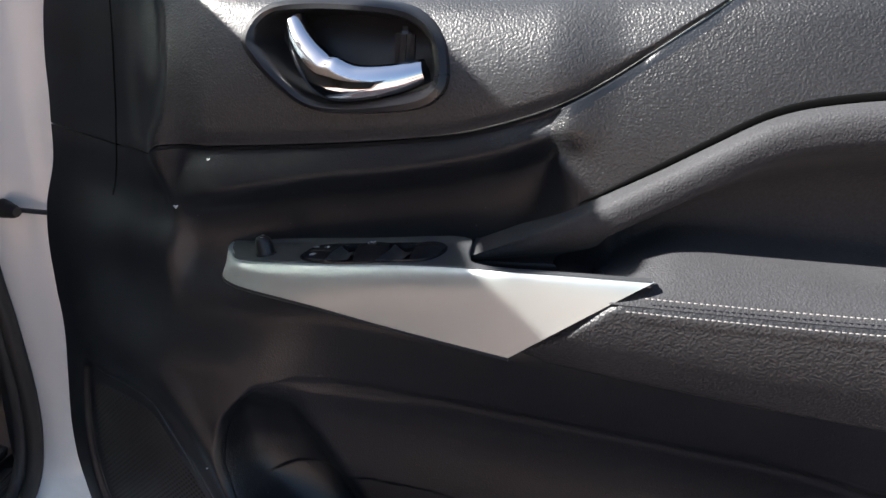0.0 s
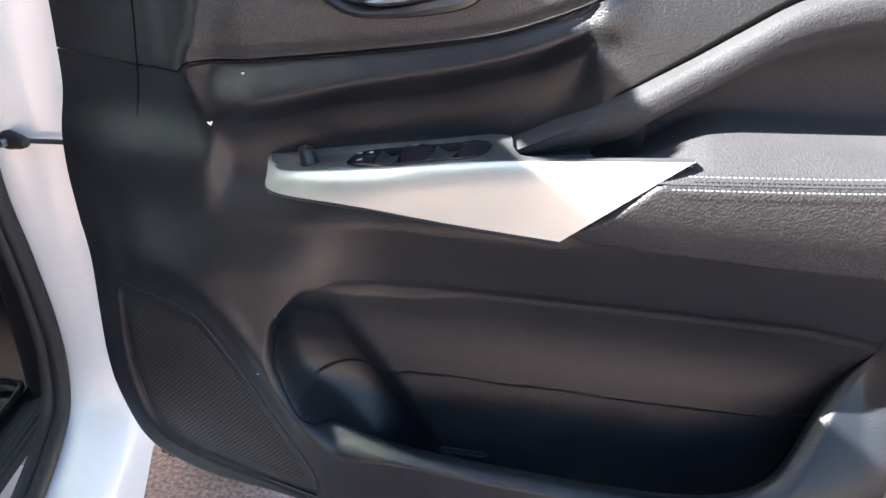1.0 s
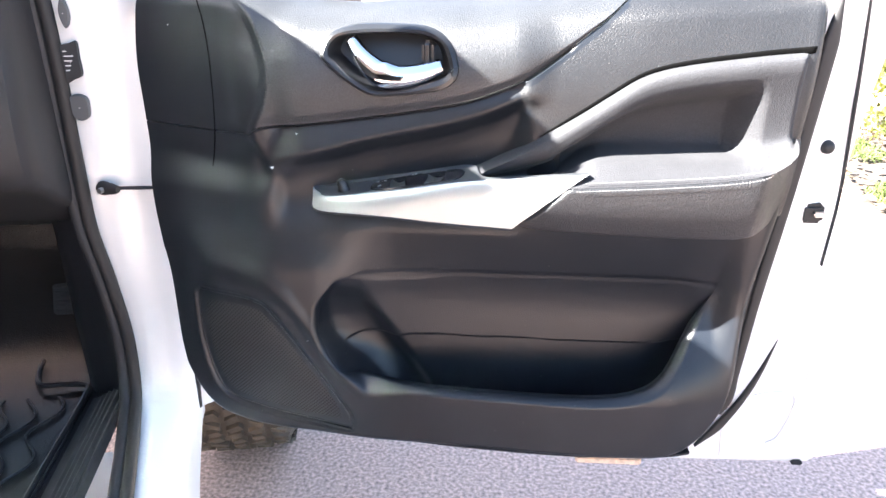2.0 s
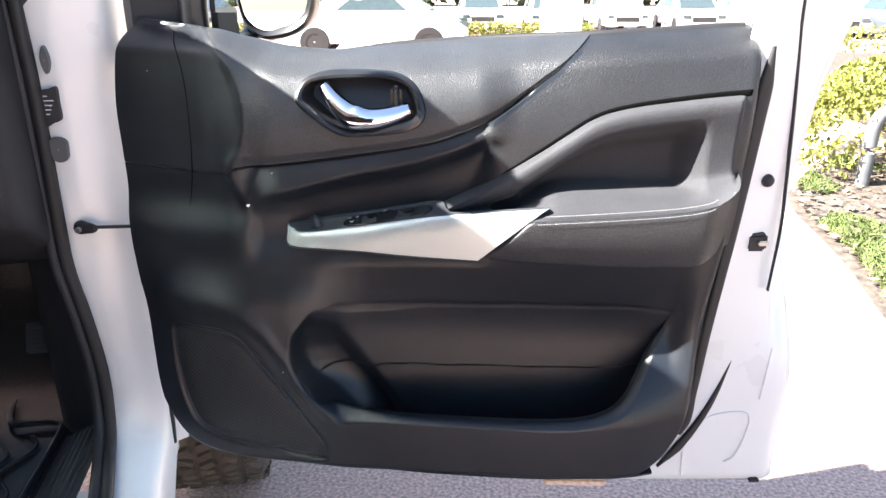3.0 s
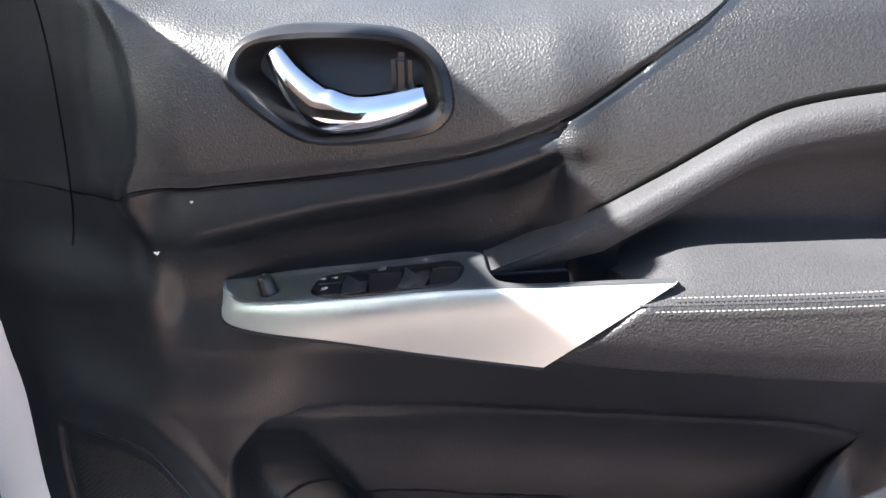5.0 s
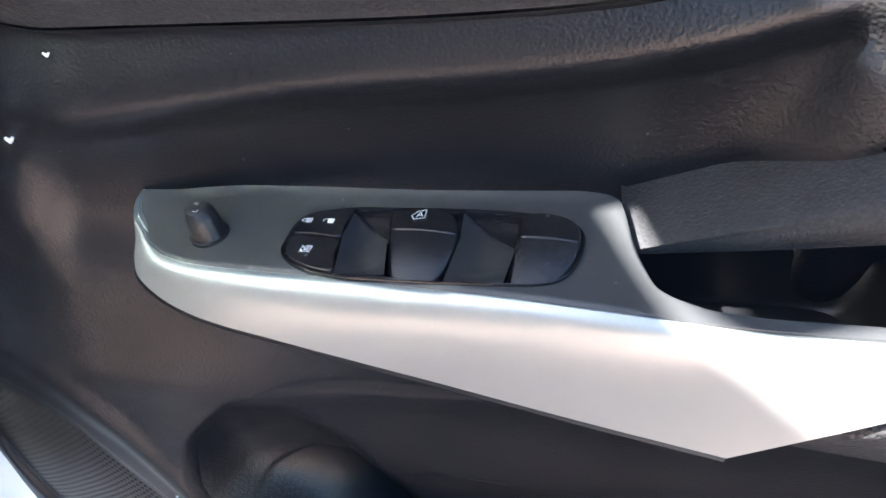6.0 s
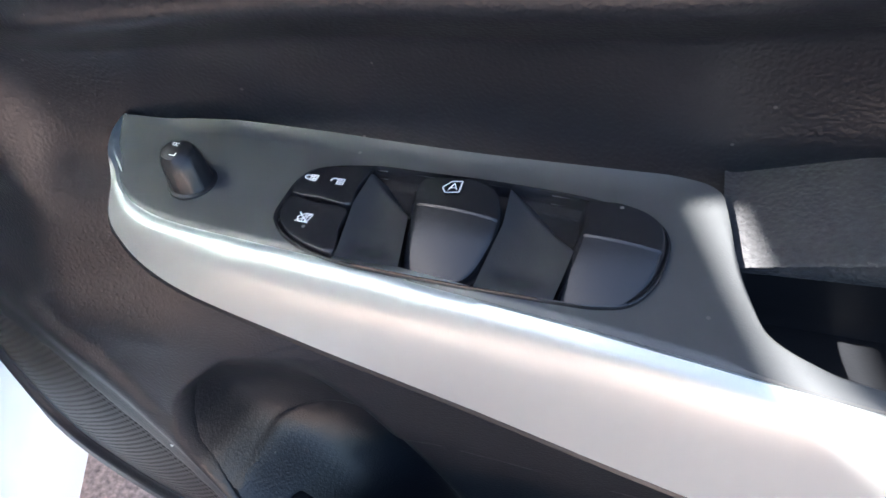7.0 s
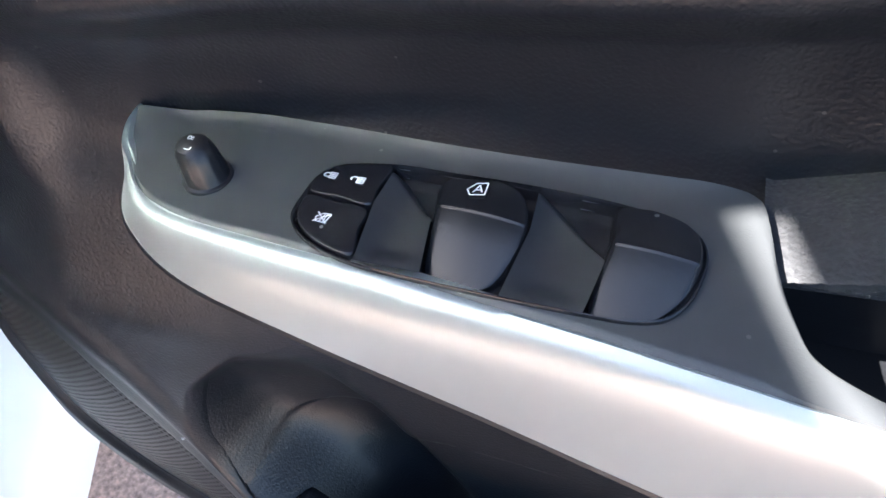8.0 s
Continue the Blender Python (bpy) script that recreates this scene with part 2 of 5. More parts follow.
CREST = spline([(0.23, 1.048), (0.25, 1.055), (0.32, 1.072), (0.40, 1.093), (0.495, 1.113), (0.573, 1.137), (0.62, 1.160)])
CORNER = spline([(1.09, 0.680), (1.105, 0.664), (1.135, 0.634), (1.148, 0.620), (1.162, 0.616), (1.179, 0.638), (1.218, 0.688), (1.257, 0.736), (1.30, 0.777)])


VALLEY = 0.013


def below_seam(x, z):
    """The face under the seam: up to a soft crest, then back into the hollow over the switches."""
    s, c = seam(np.clip(x, 0.16, 0.772)), CREST(np.clip(x, 0.23, 0.62))
    up = np.clip((s - z) / np.maximum(s - c, 0.004), 0, 1)
    side = step(0.232, 0.262, x) * step(0.645, 0.59, x)
    y = lerp(VALLEY * step(0.74, 0.58, x), lerp(-0.006, 0.004, step(0.28, 0.5, x)), up - 0.2 * up ** 4) * side
    h = np.maximum(step(0.0, 0.062, c - z) * side, 0.2 * step(0.0, 0.065, CORNER(np.clip(z, 1.09, 1.30)) - x) * step(1.28, 1.17, z) * step(0.57, 0.61, x) * step(0.0, 0.035, s - z))
    y = y + 0.018 * h
    y = y + 0.008 * step(0.0, 0.004, s - z) * step(0.065, 0.02, c - z) * step(0.205, 0.245, x) * step(0.626, 0.610, x)
    return np.where((z < s) & (x < 0.79), y, 0.0) * step(0.94, 1.0, z)


g_loop = run([(0.098, 0.820), (0.15, 0.824), (0.196, 0.820), (0.222, 0.804), (0.283, 0.722), (0.338, 0.645), (0.346, 0.622), (0.335, 0.611), (0.225, 0.618), (0.140, 0.632), (0.110, 0.665), (0.095, 0.735), (0.090, 0.80)], 120, closed=True)


def inside_by(loop, x, z):
    """Distance from a closed outline, positive within it."""
    q = np.asarray(loop)[::2]
    x, z = np.asarray(x, float), np.asarray(z, float)
    a, b = q, np.roll(q, -1, 0)
    best, odd = np.full(np.broadcast(x, z).shape, 9.0), np.zeros(np.broadcast(x, z).shape, bool)
    for (ax, az), (bx, bz) in zip(a, b):
        t = np.clip(((x - ax) * (bx - ax) + (z - az) * (bz - az)) / ((bx - ax) ** 2 + (bz - az) ** 2), 0, 1)
        best = np.minimum(best, np.hypot(x - ax - t * (bx - ax), z - az - t * (bz - az)))
        odd = odd ^ (((az > z) != (bz > z)) & (x < ax + (z - az) / (bz - az + 1e-12) * (bx - ax)))
    return np.where(odd, best, -best)


def swell(x, z):
    """The upper panel stands proud over the hollow behind the switches."""
    c = CREST(np.clip(x, 0.23, 0.62))
    return -0.014 * step(-0.022, 0.006, z - c) * step(0.235, 0.30, x) * step(0.665, 0.60, x) * step(1.292, 1.235, z)


def lean(z):
    return 3.0 * np.clip(np.asarray(z, float) - 1.14, 0, 0.2) ** 2


def face_y(x, z):
    """Depth of the door card's visible face."""
    y = lerp(lerp(LOW(x), MID(x), step(0.70, 0.88, z)), ARM(x), step(0.79, 1.05, z)) + swell(x, z)
    y = y + below_seam(x, z)
    b = bowl(z)
    k = np.clip((b - x) / 0.25, 0, 1) * step(0.93, 1.12, z)
    y = y + 0.035 * k + 0.009 * step(0.0, 0.022, b - x) * step(0.99, 1.05, z)
    top = sill(np.clip(x, 0.15, 1.03))
    y = y + 0.055 * np.clip((z - top + 0.042) / 0.042, 0, 1) ** 2.2
    r = right_edge(np.clip(z, 0.58, 1.32))
    y = y + 0.022 * np.clip((x - r + 0.016) / 0.016, 0, 1) ** 2
    zs = SPEAKER(np.clip(x, 0.0, 0.43))
    y = y - 0.004 * step(0.03, 0.0, np.abs(zs + 0.012 - z)) * step(0.40, 0.33, x) * step(0.05, 0.2, x)
    y = y - 0.018 * step(0.955, 0.872, z) * step(0.70, 0.85, z) * step(0.05, 0.13, x) * step(0.40, 0.29, x)
    y = y + lean(z) * lerp(1.0, 0.4, step(0.55, 0.82, x)) * lerp(0.4, 1.0, step(0.16, 0.28, x))
    v = VALLEY * step(0.74, 0.58, x) * step(0.215, 0.27, x)
    s = seam(np.clip(x, 0.16, 0.772))
    y = y + np.where(z >= s, v * np.clip((1.232 - z) / (1.232 - np.minimum(s, 1.22)), 0, 1) ** 1.8, 0.0)
    if np.any(np.asarray(z) < 0.87):
        y = y + 0.0065 * step(0.0, 0.010, inside_by(g_loop, x, z) + 0.013)
    low = bottom(np.clip(x, 0.03, 0.955))
    y = y + 0.045 * np.clip((low + 0.03 - z) / 0.03, 0, 1) ** 2 * step(0.95, 0.90, z)
    return y


def card(u, v, z0, z1, x0, x1):
    """Sheet places over u (across) and v (up) with limits as functions."""
    U, V = np.meshgrid(u, v)
    Zm = lerp(0.0, 1.0, V)
    zmid = z0(0.5) + Zm * (z1(0.5) - z0(0.5))
    X = lerp(x0(zmid), x1(zmid), U)
    Z = lerp(z0(X), z1(X), V)
    X = lerp(x0(Z), x1(Z), U)
    Z = lerp(z0(X), z1(X), V)
    return X, Z


h_out = run([(0.331, 1.213), (0.343, 1.237), (0.378, 1.2495), (0.437, 1.2515), (0.487, 1.2475), (0.515, 1.230), (0.5265, 1.199), (0.521, 1.180), (0.500, 1.168), (0.442, 1.159), (0.400, 1.160), (0.366, 1.178), (0.341, 1.197)], 96, closed=True)
h_in = run([(0.343, 1.214), (0.356, 1.234), (0.395, 1.239), (0.437, 1.240), (0.474, 1.238), (0.500, 1.227), (0.511, 1.205), (0.509, 1.188), (0.488, 1.179), (0.440, 1.168), (0.405, 1.168), (0.378, 1.182), (0.356, 1.200)], 96, closed=True)


# upper grained panel, from the seam to the window sill
u, v = np.linspace(0, 1, 200), np.linspace(0, 1, 70)
U, V = np.meshgrid(u, v)
X = lerp(0.165, 0.770, U)
Z = lerp(seam(X) + 0.0015, sill(X), V)
Y = face_y(X, Z) - 0.004 * step(0, 0.10, V) * step(0.165, 0.2, X)
upper_mesh = grid("upper_panel", np.stack([X, Y, Z], -1), VINYL_LIT, thick=(0, 0.012, 0), cut=within(lerp(h_out, h_in, 0.55)))
upper_mesh.materials.append(PLASTIC)
for f in upper_mesh.polygons:
    if f.center.x < float(bowl(f.center.z)) - 0.002:
        f.material_index = 1
dpart("upper_panel", upper_mesh, label="grained vinyl upper door panel, painted paler for its glare")

fab_top = spline([(0.556, 1.052), (0.584, 1.067), (0.61, 1.081), (0.659, 1.113), (0.70, 1.140), (0.732, 1.162), (0.771, 1.187), (0.794, 1.196), (0.834, 1.205), (0.889, 1.213), (0.937, 1.219), (1.0, 1.225)])
stitch_z = spline([(0.60, 1.050), (0.693, 1.055), (0.729, 1.057), (0.809, 1.062), (0.889, 1.069), (0.935, 1.078), (0.957, 1.091), (0.975, 1.115)])
arm_low = spline([(0.595, 0.988), (0.639, 0.977), (0.736, 0.970), (0.82, 0.966), (0.904, 0.965), (0.96, 0.974), (0.99, 0.985)])
# main card above the pocket
top_of = lambda x: np.where(x < 0.165, 1.0865, np.where(x < 0.772, seam(np.clip(x, 0.16, 0.772)), sill(np.clip(x, 0.15, 1.03))))
u = np.concatenate([np.linspace(0, 0.165, 26)[:-1], np.linspace(0.165, 1, 160)])
U, V = np.meshgrid(u, np.linspace(0, 1, 110))
Xa = lerp(0.01, 1.003, U)
Z = lerp(0.88, top_of(Xa), V)
X = lerp(left_edge(Z), right_edge(Z), U)
X = np.where((Xa > 0.12) & (Xa < 0.9), lerp(X, Xa, step(0.12, 0.17, Xa) * step(0.9, 0.82, Xa)), X)
Z = lerp(0.88, top_of(X), V)
Y = face_y(X, Z)
behind_pad = lambda x, y, z: 0.67 < x < 0.965 and float(arm_low(x)) + 0.03 < z < float(fab_top(x)) - 0.004
card_mesh = grid("door_card", np.stack([X, Y, Z], -1), PLASTIC, thick=(0, 0.014, 0), cut=behind_pad)
card_mesh.materials.append(VINYL_DIM)
for f in card_mesh.polygons:
    if f.center.x > float(CORNER(f.center.z)) - 0.004 and f.center.z > 1.10:
        f.material_index = 1
dpart("door_card", card_mesh, label="black door card with a grained upper corner")

SCOOP_A = spline([(0.58, 0.42), (0.66, 0.40), (0.697, 0.372), (0.736, 0.328), (0.765, 0.311), (0.793, 0.306), (0.818, 0.308), (0.861, 0.334), (0.885, 0.352)])
SCOOP_B = spline([(0.58, 0.525), (0.656, 0.49), (0.725, 0.452), (0.772, 0.422), (0.811, 0.398), (0.85, 0.384), (0.885, 0.38)])


def pocket_y(x, z):
    """Depth of the pocket's back wall; its front end rounds into the bottle holder."""
    x = np.asarray(x, float)
    z = np.asarray(z, float)
    wall = lerp(0.034, lerp(MID(x), ARM(x), step(0.79, 1.05, z)), step(0.70, 0.88, z))
    a, b = SCOOP_A(np.clip(z, 0.58, 0.885)), SCOOP_B(np.clip(z, 0.58, 0.885))
    c = lerp(a, b, 0.6)
    near = face_y(x, z)
    deep = wall + 0.020 * step(0.87, 0.78, z)
    t = np.clip((x - a + 0.014) / (c - a + 0.014), 0, 1)
    left = near + (deep - near) * np.sqrt(1 - (1 - t) ** 2) * step(0.0, 0.34, t)
    right = wall + (deep - wall) * (0.5 + 0.5 * np.cos(math.pi * np.clip((x - c) / (b - c), 0, 1)))
    y = np.where(x < c, np.minimum(left, deep), right)
    flat = lerp(near, face_y(x, np.full_like(x, 0.88)), step(0.0, 1.0, (x - a + 0.014) / (c - a + 0.014)))
    y = lerp(y, flat, step(0.83, 0.885, z) * step(0.52, 0.44, x))
    return np.maximum(y, near)


# smooth cover at the hinge end, over the seam
U, V = np.meshgrid(np.linspace(0, 1, 30), np.linspace(0, 1, 60))
Z = lerp(1.0885, lerp(1.317, 1.3055, U), V)
X = lerp(left_edge(Z), 0.166, U)
dpart("hinge_cover", grid("hinge_cover", np.stack([X, face_y(X, Z), Z], -1), PLASTIC, thick=(0, 0.012, 0)), label="smooth black cover at the hinge end")


# lower shell that frames the pocket: from the opening's rim out to the card's edge
rim = run([(0.40, 0.885), (0.355, 0.872), (0.318, 0.845), (0.304, 0.807), (0.306, 0.770), (0.326, 0.732), (0.354, 0.712), (0.395, 0.705), (0.48, 0.706),
           (0.615, 0.707), (0.74, 0.708), (0.80, 0.716), (0.838, 0.735), (0.87, 0.775), (0.90, 0.825), (0.918, 0.86), (0.922, 0.885)], 360)
edge = run([(0.022, 0.885), (0.03, 0.83), (0.036, 0.76), (0.043, 0.67), (0.060, 0.61), (0.105, 0.573), (0.19, 0.560), (0.38, 0.573), (0.57, 0.585), (0.72, 0.583),
            (0.833, 0.580), (0.875, 0.586), (0.912, 0.61), (0.94, 0.66), (0.958, 0.74), (0.970, 0.83), (0.975, 0.885)], 360)
w = np.linspace(0, 1, 100)
R, T = rim[None], edge[None]
XZ = R + (T - R) * w[:, None, None]
X, Z = XZ[..., 0], XZ[..., 1]
Y = face_y(X, Z)
along = np.linspace(0, 1, 360)[None]
gap0 = np.clip(pocket_y(X, Z) - Y, 0.0, 0.06) / 0.06
holder = step(0.27, 0.20, along)
gap0 = gap0 * (1 - holder)
Y = lerp(Y, pocket_y(X, Z) - 0.0006, holder * step(0.0, 0.004, pocket_y(X, Z) - Y))
fillet = lerp(0.24, 0.07, step(0.28, 0.42, along)) + 0.03 * step(0.58, 0.72, along)
inward = np.clip(1 - w[:, None] / fillet, 0, 1) ** 2 * lerp(0.026, 0.012, step(0.28, 0.42, along)) * gap0
low_row = np.stack([X, Y + inward, Z], -1)
inner = low_row[0].copy()
gap = np.maximum(pocket_y(inner[:, 0], inner[:, 2]) - inner[:, 1], 0.0)
inner[:, 1] += np.minimum(0.35 * gap, 0.010) + 0.002 * holder[0]
away = edge - rim
away = away / np.linalg.norm(away, axis=1, keepdims=True) * (np.minimum(gap / 0.04, 1.0) * step(0.20, 0.30, along[0]))[:, None]
inner2, inner3 = inner.copy(), inner.copy()
inner2[:, 0] += 0.010 * away[:, 0]
inner2[:, 2] += 0.010 * away[:, 1]
inner2[:, 1] += np.minimum(0.1 * gap, 0.004)
inner3[:, 0] += 0.075 * away[:, 0]
inner3[:, 2] += 0.075 * away[:, 1]
inner3[:, 1] += np.minimum(0.6 * gap, 0.012) + 0.004 * holder[0]
low_row = np.concatenate([inner3[None], inner2[None], inner[None], low_row])
back = low_row[-1].copy()
back[:, 1] = np.maximum(back[:, 1] + 0.03, 0.03)
low_row = np.concatenate([low_row, back[None]])
pocket_front = dpart("pocket_shell", grid("pocket_shell", low_row, PLASTIC, flip=True), label="black lower door shell with a map pocket")

# back wall of the pocket, with a seam line and the round bottle holder
U, V = np.meshgrid(np.linspace(0, 1, 170), np.linspace(0, 1, 150))
X = lerp(0.25, 0.96, U)
Z = lerp(0.585, 0.881, V)
line = spline([(0.25, 0.70), (0.315, 0.722), (0.341, 0.744), (0.371, 0.752), (0.41, 0.749), (0.459, 0.756), (0.57, 0.754), (0.77, 0.752), (0.85, 0.753), (0.874, 0.76), (0.95, 0.77)])(X)
Yb = pocket_y(X, Z) + 0.0012 * step(0.002, 0.0, pocket_y(X, Z) - face_y(X, Z)) * step(0.88, 0.87, Z) + 0.003 * step(-0.0015, 0.0015, line - Z)
fx = np.linspace(0.27, 0.90, 40)
dpart("pocket_floor", grid("pocket_floor", [[(x, lerp(float(LOW(x)) + 0.003, 0.065, k), 0.607) for x in fx] for k in (0, 0.5, 1)], PLASTIC, thick=(0, 0, -0.004), flip=True), label="black pocket floor")
dpart("pocket_back", grid("pocket_back", np.stack([X, Yb, Z], -1), PLASTIC, thick=(0, 0.008, 0)), label="black pocket back wall with a moulded line")

# padded insert: roll, hollow and armrest shelf
CUP_RIM = lambda x: 1.0405 + 0.09 * (x - 0.567)
shelf_z = spline([(0.655, 1.050), (0.672, 1.056), (0.70, 1.0755), (0.722, 1.0845), (0.75, 1.087), (0.90, 1.0875), (0.95, 1.096), (0.99, 1.11)])
xs = np.concatenate([np.linspace(0.553, 0.655, 40)[:-1], np.linspace(0.655, 0.73, 50)[:-1], np.linspace(0.73, 0.988, 110)])
cols = []
for x in xs:
    zt, zs, zr, zh = float(fab_top(x)), float(stitch_z(x)), float(CUP_RIM(x)), float(shelf_z(np.clip(x, 0.655, 0.99)))
    yc = float(face_y(x, zt + 0.004))
    y0 = min(yc, -0.010)
    e = float(step(0.966, 0.989, x))
    pit = float(step(0.935, 0.890, x))
    r = min(1.0, max(zt - zr, 0.004) / 0.060)
    roll = [(max(y0 + 0.012, yc + 0.008), zt + 0.002), (y0 - 0.015 * r, zt - 0.0012), (y0 - 0.0215 * r, zt - 0.007 * r), (y0 - 0.0225 * r, zt - 0.018 * r),
            (y0 - lerp(0.0205, 0.016, pit) * r, zt - 0.031 * r)]
    y4, z4 = roll[-1]
    tail = roll + [(lerp(y4, 0.003, f) + 0.012 * r * math.sin(math.pi * f), lerp(z4, zr, f)) for f in (0.3, 0.55, 0.75, 0.92)] + [(0.003, zr - 0.002), (0.006, zr - 0.010)]
    main = roll + [(lerp(y0 - 0.017, y0 + 0.026, pit), lerp(z4, zh, 0.30)), (lerp(y0 - 0.016, y0 + 0.034, pit), lerp(z4, zh, 0.80)),
                   (lerp(-0.046, y0 + 0.020, pit), zh + lerp(0.006, 0.001, pit)), (lerp(-0.058, -0.040, pit), lerp(zh, zs, 0.25)), (-0.0665, lerp(zh, zs, 0.75)), (-0.0745, zs - 0.003)]
    k = float(step(0.659, 0.676, x))
    ctrl = [(lerp(p[0], q[0], k), lerp(p[1], q[1], k)) for p, q in zip(tail, main)]
    cols.append([(x, lerp(y, y0 + 0.012, e), z) for y, z in run(ctrl, 72)])
insert = dpart("padded_insert", grid("padded_insert", np.array(cols).transpose(1, 0, 2), FABRIC, flip=True), label="charcoal fabric insert with padded elbow shelf")

# lower face of the armrest, cut on the slant at the silver strip
V, U = np.meshgrid(np.linspace(0, 1, 40), np.linspace(0, 1, 110), indexing="ij")
X = lerp(lerp(0.580, 0.660, V), 0.986, U ** 1.25)
Z = lerp(arm_low(X), stitch_z(X) - 0.003, V)
from_slant = X - lerp(0.597, 0.679, V)
Y = -0.0765 + 0.009 * step(0.007, -0.010, from_slant) + 0.024 * (1 - V) ** 2.2 + 0.045 * step(0.925, 0.99, X) + 0.05 * np.clip(1 - V / 0.12, 0, 1) ** 2 + 0.0025 * step(0.93, 1.0, V)
arm = dpart("armrest", grid("armrest", np.stack([X, Y, Z], -1), ARM_VINYL, flip=False), label="soft dark vinyl armrest face")
for dz, k in ((0.004, 0), (-0.006, 1)):
    st, fc = [], []
    for x in np.arange(0.70 - 0.012 * k, 0.965, 0.0042):
        z, y = float(stitch_z(x)) + dz, -0.0765 + 0.045 * float(step(0.925, 0.99, x)) - 0.0008 + (0.003 if k == 0 else -0.0012)
        n = len(st)
        st += [(x, y, z - 0.0005), (x + 0.003, y, z - 0.0005), (x + 0.003, y, z + 0.0005), (x, y, z + 0.0005), (x + 0.0015, y - 0.0009, z)]
        fc += [(n, n + 1, n + 4), (n + 1, n + 2, n + 4), (n + 2, n + 3, n + 4), (n + 3, n, n + 4)]
    dpart("stitching", mesh("stitching", st, fc, THREAD), label="row of pale stitching")

# ---- silver strip and switch plate ----
plate_z = spline([(0.29, 1.006), (0.30, 1.008), (0.35, 1.0175), (0.45, 1.0365), (0.55, 1.0555), (0.60, 1.062), (0.71, 1.071)])
front_y = spline([(0.303, 0.028), (0.3045, 0.020), (0.309, 0.010), (0.318, 0.001), (0.326, -0.0085), (0.340, -0.0185), (0.359, -0.025), (0.398, -0.0312), (0.43, -0.0358), (0.473, -0.0438), (0.509, -0.0505), (0.541, -0.0568), (0.569, -0.0622), (0.60, -0.066), (0.704, -0.0685)])
back_y = spline([(0.303, 0.0325), (0.317, 0.0330), (0.3545, 0.0335), (0.395, 0.030), (0.433, 0.025), (0.479, 0.0195), (0.519, 0.0158), (0.545, 0.0138), (0.5515, 0.010), (0.5535, 0.001), (0.556, -0.016), (0.5596, -0.029), (0.5638, -0.041), (0.573, -0.049), (0.585, -0.0545), (0.61, -0.0575), (0.704, -0.0585)])
top_line = run([(0.303, 0.028), (0.3045, 0.018), (0.309, 0.010), (0.318, 0.001), (0.326, -0.0085), (0.340, -0.0185), (0.359, -0.025), (0.398, -0.0312), (0.43, -0.0358),
                (0.473, -0.0438), (0.509, -0.0505), (0.541, -0.0568), (0.60, -0.066), (0.66, -0.068), (0.704, -0.0685)], 160)
low_line = run([(0.3035, 0.028, 1.000), (0.3040, 0.014, 0.994), (0.3075, 0.002, 0.991), (0.315, -0.010, 0.991), (0.327, -0.020, 0.992), (0.345, -0.031, 0.9945), (0.37, -0.040, 0.9965),
                (0.41, -0.047, 0.9968), (0.44, -0.051, 0.9958), (0.486, -0.056, 0.993), (0.54, -0.064, 0.992), (0.604, -0.0725, 0.991)], 160)
rows = []
for k, t in enumerate([-0.06, 0.0, 0.05, 0.1, 0.15, 0.3, 0.45, 0.6, 0.75, 0.9, 0.97, 1.0, 1.04]):
    row = []
    for a, b in zip(top_line, low_line):
        p = np.array((a[0], a[1] + 0.004 * float(step(0.312, 0.3035, a[0])), float(plate_z(a[0])) - 0.0008 + 0.0045 * float(step(0.330, 0.3035, a[0]))))
        tt = min(max(t, 0), 1)
        q = lerp(p, b, tt)
        n = np.array((-0.2, -1.0, 0.4)) / 1.1
        q = q + n * 0.0045 * float(step(0.302, 0.345, q[0])) * math.sin(tt ** 0.6 * math.pi)
        if t < 0:
            q = p + np.array((0, 0.0035, -0.0015))
        if t > 1:
            q = b + np.array((0.0, 0.008, 0.001))
        row.append(q)
    rows.append(row)
strip = dpart("trim_strip", grid("trim_strip", rows, SILVER, flip=True, thick=(0.001, 0.003, 0.0)), label="satin silver trim strip along the armrest")
lip = [b + np.array((0, 0.001, -0.002)) for b in low_line]
dpart("strip_lip", tube("strip_lip", lip, 0.0016, SMOOTH_BLACK, sides=6), label="thin black lip under the strip")

bez_loop = run([(0.4005, -0.020), (0.3998, -0.008), (0.4018, 0.003), (0.4085, 0.0092), (0.429, 0.0118), (0.451, 0.0100), (0.474, 0.0078), (0.501, 0.0038), (0.5204, -0.0010), (0.5318, -0.0065), (0.5362, -0.0165),
                (0.5338, -0.031), (0.5275, -0.0410), (0.518, -0.0440), (0.5054, -0.0438), (0.4816, -0.0420), (0.4568, -0.0396), (0.430, -0.0362), (0.4115, -0.0298)], 140, closed=True)
bc = bez_loop.mean(0)
in_panel = within(bc + (bez_loop - bc) * 0.975)
xs = np.concatenate([np.linspace(0.3035, 0.36, 40)[:-1], np.linspace(0.36, 0.548, 170)[:-1], np.linspace(0.548, 0.60, 50)[:-1], np.linspace(0.60, 0.703, 24)])
P = []
for v in np.linspace(0, 1, 64):
    fy, by = front_y(xs) + 0.0012, back_y(xs)
    y = lerp(fy, by, v)
    z = plate_z(xs) + 0.004 * step(0.335, 0.305, xs) * v - 0.0012 * np.clip(1 - v / 0.03, 0, 1) + 0.003 * np.clip((v - 0.86) / 0.14, 0, 1) ** 2 * step(0.56, 0.53, xs) * step(0.31, 0.34, xs)
    z = z - 0.008 * np.clip((v - 0.75) / 0.25, 0, 1) ** 2 * step(0.55, 0.575, xs)
    P.append(np.stack([xs, y, z], -1))
